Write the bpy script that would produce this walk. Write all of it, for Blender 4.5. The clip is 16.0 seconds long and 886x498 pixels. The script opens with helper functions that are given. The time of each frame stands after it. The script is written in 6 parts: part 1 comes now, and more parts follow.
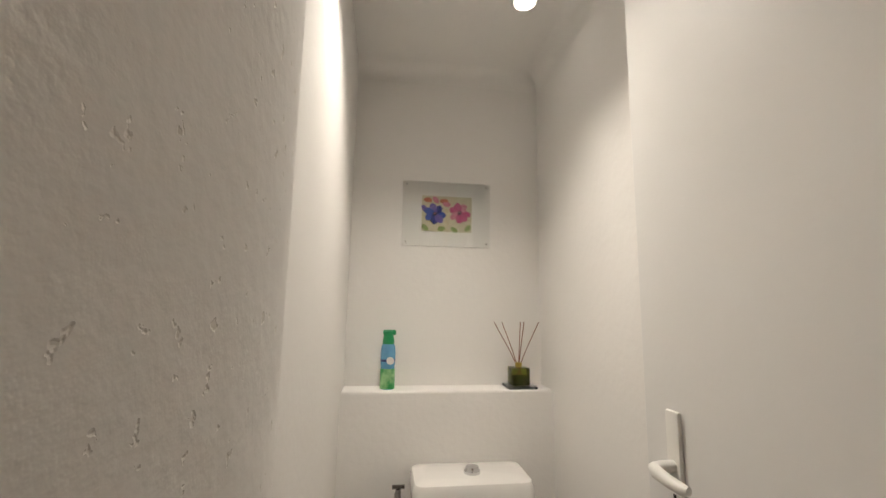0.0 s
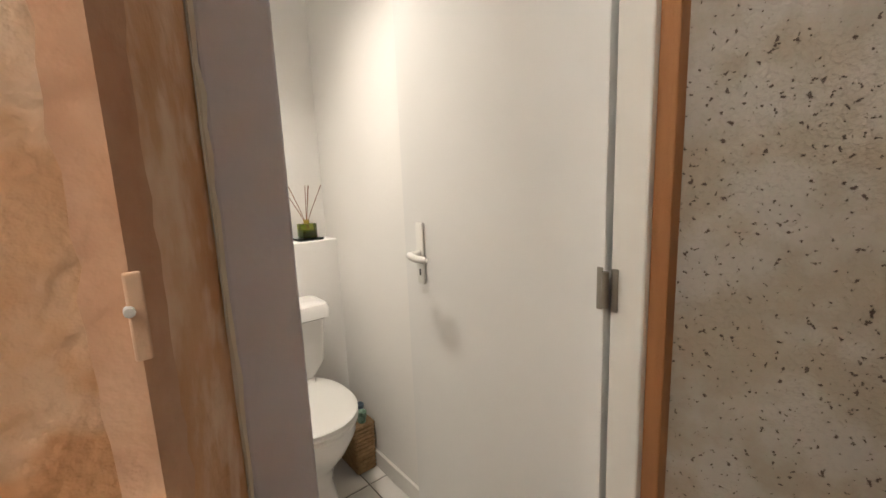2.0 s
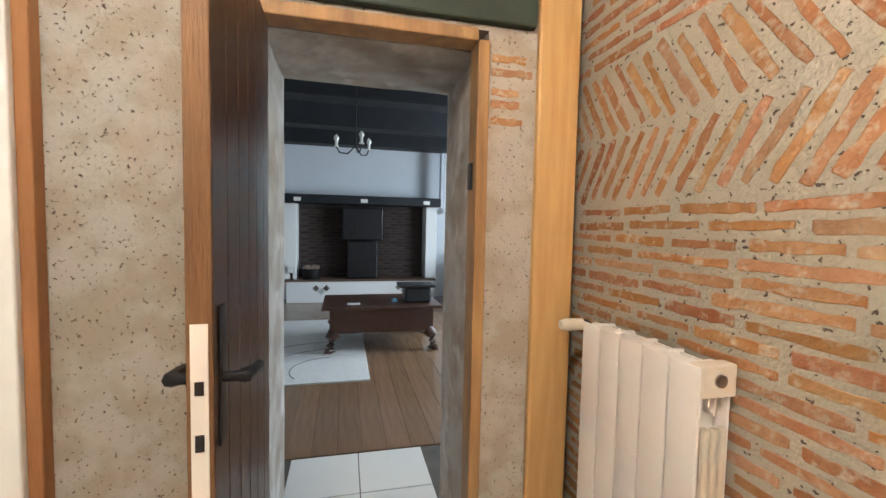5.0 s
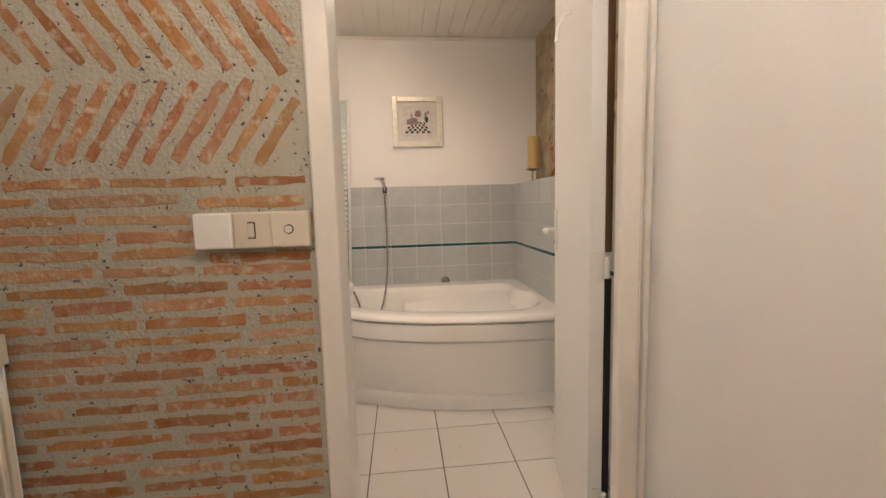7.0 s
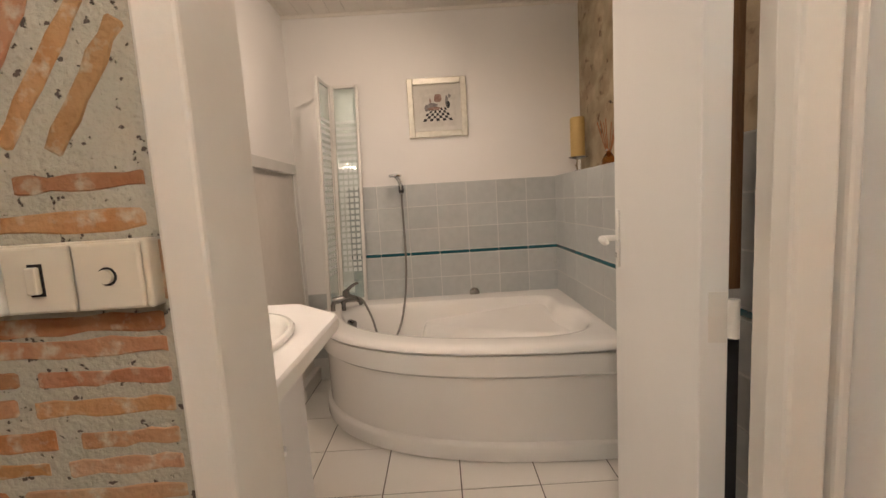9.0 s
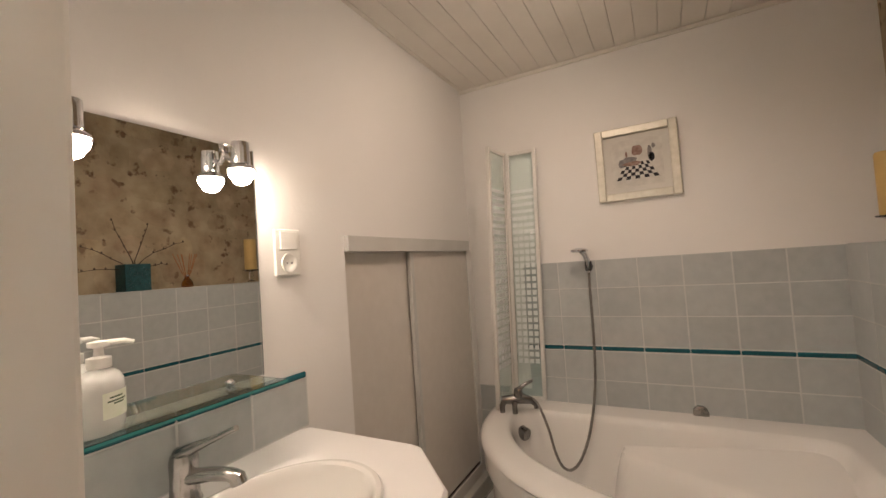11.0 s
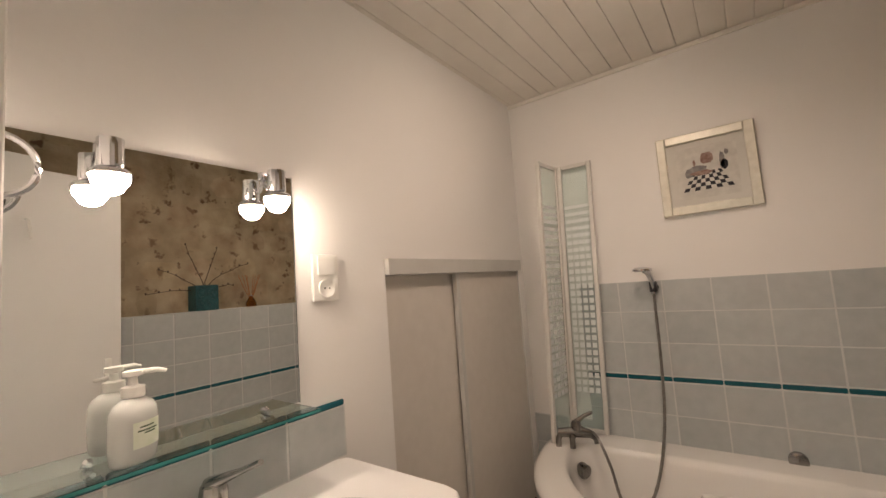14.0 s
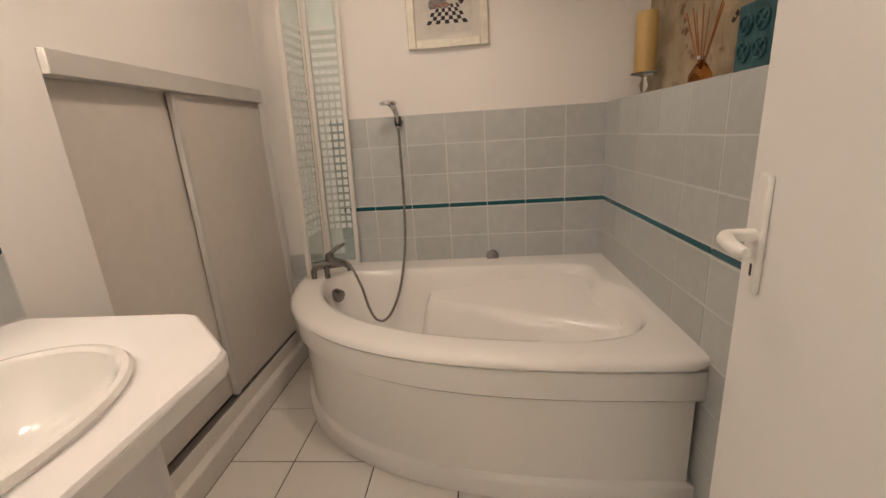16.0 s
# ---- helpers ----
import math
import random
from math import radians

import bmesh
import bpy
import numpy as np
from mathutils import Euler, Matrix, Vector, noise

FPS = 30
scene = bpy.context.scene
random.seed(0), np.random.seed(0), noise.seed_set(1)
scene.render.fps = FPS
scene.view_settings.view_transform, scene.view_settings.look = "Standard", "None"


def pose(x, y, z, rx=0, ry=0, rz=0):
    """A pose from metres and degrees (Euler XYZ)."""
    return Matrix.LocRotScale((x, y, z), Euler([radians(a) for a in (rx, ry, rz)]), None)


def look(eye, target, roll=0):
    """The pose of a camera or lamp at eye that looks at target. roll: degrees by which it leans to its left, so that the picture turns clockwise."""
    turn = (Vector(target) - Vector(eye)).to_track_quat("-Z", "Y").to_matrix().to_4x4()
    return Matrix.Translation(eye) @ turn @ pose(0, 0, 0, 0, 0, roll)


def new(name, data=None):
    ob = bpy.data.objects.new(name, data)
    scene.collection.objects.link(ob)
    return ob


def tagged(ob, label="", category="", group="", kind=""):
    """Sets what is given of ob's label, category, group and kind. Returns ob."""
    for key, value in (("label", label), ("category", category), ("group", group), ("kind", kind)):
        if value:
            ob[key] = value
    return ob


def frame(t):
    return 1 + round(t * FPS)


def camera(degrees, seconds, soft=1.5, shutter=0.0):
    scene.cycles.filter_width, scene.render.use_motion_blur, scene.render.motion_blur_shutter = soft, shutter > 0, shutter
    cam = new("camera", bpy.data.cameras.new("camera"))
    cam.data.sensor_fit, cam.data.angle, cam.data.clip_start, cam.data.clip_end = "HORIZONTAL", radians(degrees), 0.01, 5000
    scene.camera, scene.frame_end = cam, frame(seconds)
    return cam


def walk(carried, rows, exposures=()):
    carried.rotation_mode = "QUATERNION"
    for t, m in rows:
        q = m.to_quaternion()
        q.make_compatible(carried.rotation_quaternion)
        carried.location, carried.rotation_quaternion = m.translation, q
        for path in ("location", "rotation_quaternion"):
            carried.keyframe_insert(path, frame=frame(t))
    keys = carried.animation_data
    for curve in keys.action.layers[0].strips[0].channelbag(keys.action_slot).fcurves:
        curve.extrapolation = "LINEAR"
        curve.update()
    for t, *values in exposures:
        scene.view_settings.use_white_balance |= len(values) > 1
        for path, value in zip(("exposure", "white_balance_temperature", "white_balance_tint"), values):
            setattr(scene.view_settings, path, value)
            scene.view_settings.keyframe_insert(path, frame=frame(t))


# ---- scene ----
cam = camera(94.2, 16.0)
PATH = [
    (0, (0.021, 0.14, 1.279), (0.293, 2.101, 1.562), 0.9),
    (0.5, (-0.001, 0.114, 1.268), (0.402, 2.07, 1.371), 0.9),
    (1, (-0.002, 0.054, 1.239), (0.650, 1.942, 1.143), 0.4),
    (1.5, (-0.064, -0.025, 1.217), (0.892, 1.716, 0.986), -1.0),
    (2, (-0.164, -0.114, 1.228), (1.087, 1.411, 0.901), -2.3),
    (2.5, (-0.234, -0.212, 1.200), (1.334, 1.002, 0.940), -2.6),
    (3, (-0.287, -0.311, 1.224), (1.570, 0.403, 1.024), -0.5),
    (3.2, (-0.317, -0.351, 1.223), (1.617, 0.130, 1.055), -0.2),
    (5.3, (-0.549, -0.477, 1.199), (1.307, -1.214, 1.087), 0.5),
    (5.5, (-0.569, -0.46, 1.199), (1.174, -1.436, 1.087), -0.2),
    (6, (-0.612, -0.431, 1.183), (0.598, -2.017, 1.052), -0.8),
    (6.5, (-0.695, -0.377, 1.194), (-0.265, -2.325, 1.043), -1.1),
    (7, (-0.719, -0.295, 1.187), (-0.915, -2.273, 0.969), -1.6),
    (7.5, (-0.749, -0.255, 1.18), (-1.135, -2.192, 0.868), -2.3),
    (8, (-0.774, -0.347, 1.164), (-1.062, -2.294, 0.807), -2.8),
    (8.2, (-0.788, -0.422, 1.161), (-1.02, -2.377, 0.813), -3.0),
    (10.3, (-0.918, -1.166, 1.321), (-0.367, -3.089, 1.338), -3.6),
    (10.5, (-0.929, -1.185, 1.333), (-0.256, -3.068, 1.367), -3.7),
    (11, (-0.958, -1.233, 1.36), (-0.018, -2.996, 1.44), -4.0),
    (11.5, (-0.963, -1.276, 1.37), (0.149, -2.932, 1.526), -4.2),
    (12, (-0.976, -1.296, 1.384), (0.236, -2.866, 1.638), -4.4),
    (12.5, (-0.965, -1.308, 1.395), (0.277, -2.839, 1.735), -4.2),
    (13, (-0.98, -1.304, 1.431), (0.261, -2.813, 1.857), -4.2),
    (13.5, (-0.986, -1.312, 1.423), (0.228, -2.85, 1.826), -4.3),
    (14, (-0.988, -1.329, 1.383), (0.197, -2.931, 1.56), -4.2),
    (14.5, (-0.962, -1.323, 1.331), (0.092, -3.022, 1.261), -4.5),
    (15, (-0.962, -1.328, 1.272), (-0.142, -3.128, 0.982), -4.7),
    (15.5, (-0.973, -1.34, 1.242), (-0.48, -3.225, 0.788), -4.3),
    (16, (-0.97, -1.382, 1.229), (-0.806, -3.302, 0.692), -3.7),
]
EXPOSURES = [(0.0, 0.1), (1.0, 0.3), (1.5, 0.45), (2.0, 0.6), (2.5, 0.72), (3.0, 0.95), (4.5, 1.48), (5.5, 1.6), (6.2, 1.0), (7.0, 0.5), (8.2, 0.46), (10.3, 0.18), (11.5, 0.14), (13.5, 0.16), (15.0, -0.02), (16.0, 0.3)]
walk(cam, [(t, look(eye, target, roll)) for t, eye, target, roll in PATH], EXPOSURES)

# ---- world, lamps, exposure ----
world = bpy.data.worlds.new("world")
scene.world = world
world.use_nodes = True
wn = world.node_tree.nodes
sky = wn.new("ShaderNodeTexSky")
sky.sky_type, sky.sun_disc, sky.sun_elevation, sky.sun_rotation = "NISHITA", False, radians(40), radians(150)
world.node_tree.links.new(sky.outputs[0], wn["Background"].inputs[0])
wn["Background"].inputs[1].default_value = 0.12


def lamp(name, kind, m, power, colour, size=0.1, size_y=None, spot=None):
    data = bpy.data.lights.new(name, kind)
    data.energy, data.color = power, colour
    if kind == "AREA":
        data.size = size
        if size_y:
            data.shape, data.size_y = "RECTANGLE", size_y
    elif kind == "SUN":
        data.angle = size
    else:
        data.shadow_soft_size = size
    if spot:
        data.spot_size, data.spot_blend = radians(spot), 0.9
    ob = new(name, data)
    ob.matrix_world = m
    return ob


WARM, WARMER, DAY = (1.0, 0.91, 0.80), (1.0, 0.75, 0.60), (0.70, 0.86, 1.0)
lamp("sun", "SUN", look((3, -6, 5), (3.5, -1, 0)), 2.5, (1, 0.94, 0.85), radians(0.5))
lamp("side_window_daylight", "AREA", look((3.4, -3.53, 1.4), (3.4, 0, 0.6)), 50, DAY, 1.56, 1.26)
lamp("wc_spot_light", "SPOT", look((0.42, 1.28, 2.235), (0.36, 1.22, 0.4)), 3.5, WARM, 0.03, None, 80)
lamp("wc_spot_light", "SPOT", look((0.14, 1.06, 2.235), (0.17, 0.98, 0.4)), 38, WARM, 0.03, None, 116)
lamp("bath_spot_light", "SPOT", look((-0.77, -2.62, 2.33), (-0.2, -3.0, 0.9)), 11, WARMER, 0.03, None, 174)
lamp("bath_spot_light", "SPOT", look((-0.95, -2.45, 2.33), (-1.0, -2.2, 0.0)), 10, WARMER, 0.03, None, 174)


# ---- materials ----
def mat(name, colour, rough=0.5, metal=0.0, second=None, scale=6.0, mix=0.35, bump=0.0, bump_scale=60.0, fine=None, random_tint=0.0, coat=0.0, trans=0.0, ior=1.45, stretch=None, rough_var=0.08, fine_from=0.56, fine_to=0.68, fine_scale=None, world_grain=False, pit=0.0):
    m = bpy.data.materials.new(name)
    m.use_nodes = True
    nt = m.node_tree
    b = nt.nodes["Principled BSDF"]
    b.inputs["Roughness"].default_value, b.inputs["Metallic"].default_value = rough, metal
    b.inputs["Coat Weight"].default_value, b.inputs["Transmission Weight"].default_value, b.inputs["IOR"].default_value = coat, trans, ior
    co = nt.nodes.new("ShaderNodeTexCoord")
    vec = co.outputs["Object"]
    if world_grain:
        vec = nt.nodes.new("ShaderNodeNewGeometry").outputs["Position"]
    if stretch:
        mp = nt.nodes.new("ShaderNodeMapping")
        mp.inputs["Scale"].default_value = stretch
        nt.links.new(vec, mp.inputs["Vector"])
        vec = mp.outputs["Vector"]
    n1 = nt.nodes.new("ShaderNodeTexNoise")
    n1.inputs["Scale"].default_value, n1.inputs["Detail"].default_value = scale, 5
    nt.links.new(vec, n1.inputs["Vector"])
    ramp = nt.nodes.new("ShaderNodeValToRGB")
    ramp.color_ramp.elements[0].position, ramp.color_ramp.elements[1].position = 0.5 - mix * 0.5, 0.5 + mix * 0.5
    ramp.color_ramp.elements[0].color = (*(second or [c * 0.92 for c in colour]), 1)
    ramp.color_ramp.elements[1].color = (*colour, 1)
    nt.links.new(n1.outputs["Fac"], ramp.inputs[0])
    out = ramp.outputs[0]
    n2 = nt.nodes.new("ShaderNodeTexNoise")
    n2.inputs["Scale"].default_value, n2.inputs["Detail"].default_value = bump_scale, 4
    nt.links.new(vec, n2.inputs["Vector"])
    if fine:
        mx = nt.nodes.new("ShaderNodeMix")
        mx.data_type, mx.blend_type = "RGBA", "MIX"
        r2 = nt.nodes.new("ShaderNodeValToRGB")
        r2.color_ramp.elements[0].position, r2.color_ramp.elements[1].position = fine_from, fine_to
        n3 = nt.nodes.new("ShaderNodeTexNoise")
        n3.inputs["Scale"].default_value, n3.inputs["Detail"].default_value = fine_scale or bump_scale, 3
        nt.links.new(vec, n3.inputs["Vector"])
        nt.links.new(n3.outputs["Fac"], r2.inputs[0])
        nt.links.new(r2.outputs[0], mx.inputs["Factor"])
        nt.links.new(out, mx.inputs["A"])
        mx.inputs["B"].default_value = (*fine, 1)
        out = mx.outputs["Result"]
    if random_tint:
        info = nt.nodes.new("ShaderNodeObjectInfo")
        hsv = nt.nodes.new("ShaderNodeHueSaturation")
        mr = nt.nodes.new("ShaderNodeMapRange")
        mr.inputs["To Min"].default_value, mr.inputs["To Max"].default_value = 1 - random_tint, 1 + random_tint
        nt.links.new(info.outputs["Random"], mr.inputs["Value"])
        nt.links.new(mr.outputs["Result"], hsv.inputs["Value"])
        mh = nt.nodes.new("ShaderNodeMapRange")
        mh.inputs["To Min"].default_value, mh.inputs["To Max"].default_value = 0.5 + 0.03 * random_tint, 0.5 - 0.06 * random_tint
        wh = nt.nodes.new("ShaderNodeTexWhiteNoise")
        wh.noise_dimensions = "1D"
        nt.links.new(info.outputs["Random"], wh.inputs["W"])
        nt.links.new(wh.outputs["Value"], mh.inputs["Value"])
        nt.links.new(mh.outputs["Result"], hsv.inputs["Hue"])
        nt.links.new(out, hsv.inputs["Color"])
        out = hsv.outputs[0]
    nt.links.new(out, b.inputs["Base Color"])
    mr = nt.nodes.new("ShaderNodeMapRange")
    mr.inputs["To Min"].default_value, mr.inputs["To Max"].default_value = max(0.0, rough - rough_var), min(1.0, rough + rough_var)
    nt.links.new(n1.outputs["Fac"], mr.inputs["Value"])
    nt.links.new(mr.outputs["Result"], b.inputs["Roughness"])
    if bump:
        bp = nt.nodes.new("ShaderNodeBump")
        bp.inputs["Strength"].default_value, bp.inputs["Distance"].default_value = min(1.0, bump), 0.004
        height = n2.outputs["Fac"]
        if pit and fine:
            sub = nt.nodes.new("ShaderNodeMath")
            sub.operation, sub.inputs[1].default_value = "MULTIPLY_ADD", -pit
            nt.links.new(r2.outputs[0], sub.inputs[0])
            nt.links.new(height, sub.inputs[2])
            height = sub.outputs[0]
        nt.links.new(height, bp.inputs["Height"])
        nt.links.new(bp.outputs[0], b.inputs["Normal"])
    return m


def glow(name, colour, strength):
    m = bpy.data.materials.new(name)
    m.use_nodes = True
    b = m.node_tree.nodes["Principled BSDF"]
    b.inputs["Base Color"].default_value = (0.9, 0.9, 0.9, 1)
    b.inputs["Emission Color"].default_value, b.inputs["Emission Strength"].default_value = (*colour, 1), strength
    return m


PLASTER = mat("white_plaster", (0.85, 0.83, 0.80), 0.85, 0, (0.82, 0.80, 0.77), 2.5, 0.6, 0.25, 45)
ROUGH_PLASTER = mat("pitted_white_plaster", (0.85, 0.83, 0.80), 0.9, 0, (0.82, 0.80, 0.77), 4, 0.6, 0.3, 60, (0.74, 0.71, 0.66), fine_from=0.665, fine_to=0.70, fine_scale=75, world_grain=True, pit=4.0)
BATH_WALL = mat("white_wall_paint", (0.82, 0.80, 0.775), 0.75, 0, (0.79, 0.77, 0.745), 2, 0.6, 0.12, 70)
PAINT = mat("white_gloss_paint", (0.80, 0.79, 0.77), 0.45, 0, (0.77, 0.76, 0.74), 4, 0.5, 0.06, 90)
FRAME_PAINT = mat("off_white_frame_paint", (0.76, 0.73, 0.68), 0.4, 0, (0.70, 0.67, 0.62), 9, 0.5, 0.15, 50)
# cool grey-lilac tint puts the unlit look of the jamb into its paint
SHADED_JAMB_PAINT = mat("shade_tinted_jamb_paint", (0.70, 0.70, 0.79), 0.6, 0, (0.64, 0.64, 0.73), 8, 0.5, 0.3, 70)
TERRACOTTA = mat("terracotta_plaster", (0.71, 0.46, 0.29), 0.9, 0, (0.58, 0.31, 0.155), 12, 0.35, 0.8, 70, (0.75, 0.56, 0.41), fine_from=0.48, fine_to=0.68, fine_scale=24, world_grain=True)
STONE = mat("lime_plastered_stone", (0.45, 0.412, 0.362), 0.95, 0, (0.38, 0.325, 0.255), 10, 0.16, 0.9, 120, (0.12, 0.09, 0.07), fine_from=0.645, fine_to=0.69, fine_scale=110, world_grain=True, pit=2.5)
RUBBLE = mat("old_rubble_mortar", (0.46, 0.38, 0.26), 0.95, 0, (0.30, 0.235, 0.15), 9, 0.4, 1.0, 40, (0.16, 0.10, 0.06), fine_from=0.62, fine_to=0.70, fine_scale=14, world_grain=True, pit=1.5)
RUBBLE_STONE = mat("tan_rubble_stone", (0.47, 0.385, 0.26), 0.95, 0, (0.29, 0.22, 0.135), 9, 0.4, 1.0, 40, (0.20, 0.135, 0.08), 0.14, fine_from=0.60, fine_to=0.70, fine_scale=14, world_grain=True)
REVEAL = mat("limewashed_stone", (0.47, 0.45, 0.42), 0.95, 0, (0.29, 0.25, 0.205), 7, 0.35, 1.0, 30, (0.55, 0.535, 0.51), fine_from=0.54, fine_to=0.70, fine_scale=9, world_grain=True)
MORTAR = mat("lime_mortar", (0.44, 0.42, 0.355), 0.95, 0, (0.37, 0.35, 0.285), 11, 0.5, 1.0, 120, (0.10, 0.08, 0.065), fine_from=0.645, fine_to=0.68, fine_scale=80, world_grain=True, pit=2.5)
BRICK = mat("thin_clay_brick", (0.29, 0.11, 0.035), 0.95, 0, (0.43, 0.265, 0.145), 22, 0.4, 0.9, 95, (0.45, 0.38, 0.28), 0.15, fine_from=0.53, fine_to=0.70, fine_scale=48, world_grain=True)


def brick_tints(m):
    """Gives each brick its own firing: red-brown, salmon, orange, ochre or pale."""
    nt = m.node_tree
    info = next(n for n in nt.nodes if n.type == "OBJECT_INFO")
    smear = next(n for n in nt.nodes if n.type == "MIX")
    src = smear.inputs["A"].links[0].from_socket
    wn = nt.nodes.new("ShaderNodeTexWhiteNoise")
    wn.noise_dimensions = "1D"
    add = nt.nodes.new("ShaderNodeMath")
    add.operation = "ADD"
    add.inputs[1].default_value = 3.7
    nt.links.new(info.outputs["Random"], add.inputs[0])
    nt.links.new(add.outputs[0], wn.inputs["W"])
    ramp = nt.nodes.new("ShaderNodeValToRGB")
    cr = ramp.color_ramp
    cr.interpolation = "CONSTANT"
    tints = [(0.0, (0.29, 0.115, 0.05)), (0.2, (0.41, 0.23, 0.13)), (0.38, (0.38, 0.19, 0.055)), (0.58, (0.35, 0.15, 0.075)), (0.78, (0.40, 0.25, 0.10)), (0.90, (0.43, 0.31, 0.20))]
    cr.elements[0].color, cr.elements[1].position, cr.elements[1].color = (*tints[0][1], 1), tints[1][0], (*tints[1][1], 1)
    for p, c in tints[2:]:
        cr.elements.new(p).color = (*c, 1)
    nt.links.new(wn.outputs["Value"], ramp.inputs[0])
    mx = nt.nodes.new("ShaderNodeMix")
    mx.data_type = "RGBA"
    mx.inputs["Factor"].default_value = 0.45
    nt.links.new(src, mx.inputs["A"])
    nt.links.new(ramp.outputs[0], mx.inputs["B"])
    nt.links.new(mx.outputs["Result"], smear.inputs["A"])


brick_tints(BRICK)
PINE = mat("varnished_pine", (0.62, 0.40, 0.17), 0.5, 0, (0.49, 0.28, 0.10), 5, 0.5, 0.3, 30, None, 0, 0.1, 0, 1.45, (8, 8, 0.7))
OLD_PINE = mat("old_pine", (0.22, 0.11, 0.04), 0.55, 0, (0.085, 0.038, 0.016), 4, 0.5, 0.6, 30, None, 0, 0, 0, 1.45, (7, 7, 0.8))
DARK_WOOD = mat("dark_stained_wood", (0.11, 0.055, 0.03), 0.35, 0, (0.06, 0.03, 0.018), 6, 0.5, 0.3, 40, None, 0.1, 0, 0, 1.45, (14, 14, 0.8))
GREEN_BEAM = mat("dark_green_painted_beam", (0.035, 0.05, 0.035), 0.6, 0, (0.02, 0.03, 0.02), 8, 0.5, 0.4, 25)
BLACK_BEAM = mat("black_painted_beam", (0.007, 0.008, 0.010), 0.6, 0, (0.012, 0.013, 0.016), 6, 0.5, 0.4, 20)
FLOOR_TILE = mat("cream_floor_tile", (0.74, 0.715, 0.67), 0.28, 0, (0.73, 0.70, 0.655), 12, 0.8, 0.03, 60, None, 0.03, rough_var=0.015, world_grain=True)
GROUT = mat("dark_grout", (0.13, 0.11, 0.09), 0.95, 0, (0.08, 0.07, 0.06), 12, 0.5, 0.4, 90)
WALL_TILE = mat("blue_grey_wall_tile", (0.48, 0.50, 0.495), 0.32, 0, (0.42, 0.44, 0.44), 22, 0.5, 0.05, 80, None, 0.05, world_grain=True)
PALE_GROUT = mat("pale_grout", (0.64, 0.64, 0.62), 0.9, 0, None, 20, 0.5, 0.3, 90)
TEAL = mat("teal_tile_strip", (0.014, 0.105, 0.13), 0.2, 0, (0.01, 0.075, 0.095), 12, 0.5)
ACRYLIC = mat("white_bath_acrylic", (0.86, 0.84, 0.81), 0.14, 0, (0.84, 0.82, 0.79), 3, 0.5, 0, 60, None, 0, 0.4, 0, 1.45, None, 0.03)
CERAMIC = mat("white_ceramic", (0.84, 0.82, 0.79), 0.10, 0, (0.82, 0.80, 0.77), 3, 0.5, 0, 60, None, 0, 0.4, 0, 1.45, None, 0.02)
LAMINATE = mat("white_worktop_laminate", (0.82, 0.80, 0.79), 0.4, 0, (0.79, 0.77, 0.76), 8, 0.5, 0.03, 90)
PANEL = mat("pale_beige_sliding_panel", (0.66, 0.62, 0.57), 0.55, 0, (0.62, 0.58, 0.53), 20, 0.5, 0.2, 180)
RAIL = mat("pale_grey_metal_rail", (0.62, 0.61, 0.58), 0.4, 0.2, None, 5)
CEILING_BOARD = mat("white_ceiling_board", (0.79, 0.75, 0.69), 0.5, 0, (0.69, 0.65, 0.59), 4, 0.6, 0.1, 40)
CHROME = mat("chrome", (0.72, 0.72, 0.74), 0.12, 1.0, None, 6, 0.5, 0, 60, None, 0, 0, 0, 1.45, None, 0.06)
SATIN = mat("satin_chrome", (0.50, 0.49, 0.48), 0.2, 1.0, (0.42, 0.41, 0.40), 12, 0.5)
DULL_METAL = mat("dull_steel", (0.36, 0.33, 0.29), 0.38, 1.0, (0.26, 0.23, 0.2), 20, 0.5)
DARK_CHROME = mat("tarnished_chrome", (0.30, 0.29, 0.28), 0.25, 1.0, (0.22, 0.21, 0.2), 15, 0.5)
IRON = mat("black_wrought_iron", (0.02, 0.02, 0.022), 0.45, 0.6, (0.035, 0.03, 0.03), 18, 0.5, 0.4, 60)
PLASTIC = mat("white_plastic", (0.80, 0.79, 0.75), 0.35, 0, (0.77, 0.75, 0.71), 6, 0.5)
IVORY = mat("ivory_plastic", (0.68, 0.63, 0.53), 0.4, 0, (0.64, 0.58, 0.48), 6, 0.5)
RADIATOR_PAINT = mat("white_radiator_enamel", (0.78, 0.76, 0.73), 0.35, 0, (0.73, 0.70, 0.66), 6, 0.5)
BLACK = mat("black_plastic", (0.015, 0.015, 0.017), 0.4, 0, (0.025, 0.025, 0.027), 9, 0.5)
# near-black colour that paints the darkness of slots, holes and the kick space
RECESS_SHADE = mat("painted_recess_shade", (0.02, 0.018, 0.016), 0.9)
WOOD_FLOOR = mat("oak_floorboard", (0.25, 0.145, 0.08), 0.24, 0, (0.17, 0.095, 0.052), 4, 0.6, 0.15, 40, None, 0.10, 0.2, 0, 1.45, (0.8, 9, 9))
LIVING_WALL = mat("living_room_white_wall", (0.72, 0.74, 0.77), 0.9, 0, (0.67, 0.69, 0.72), 2, 0.6, 0.3, 30)


def glass_material(name, colour, rough=0.02, ior=1.45):
    m = bpy.data.materials.new(name)
    m.use_nodes = True
    b = m.node_tree.nodes["Principled BSDF"]
    b.inputs["Base Color"].default_value = (*colour, 1)
    b.inputs["Roughness"].default_value, b.inputs["Transmission Weight"].default_value, b.inputs["IOR"].default_value = rough, 1.0, ior
    return m


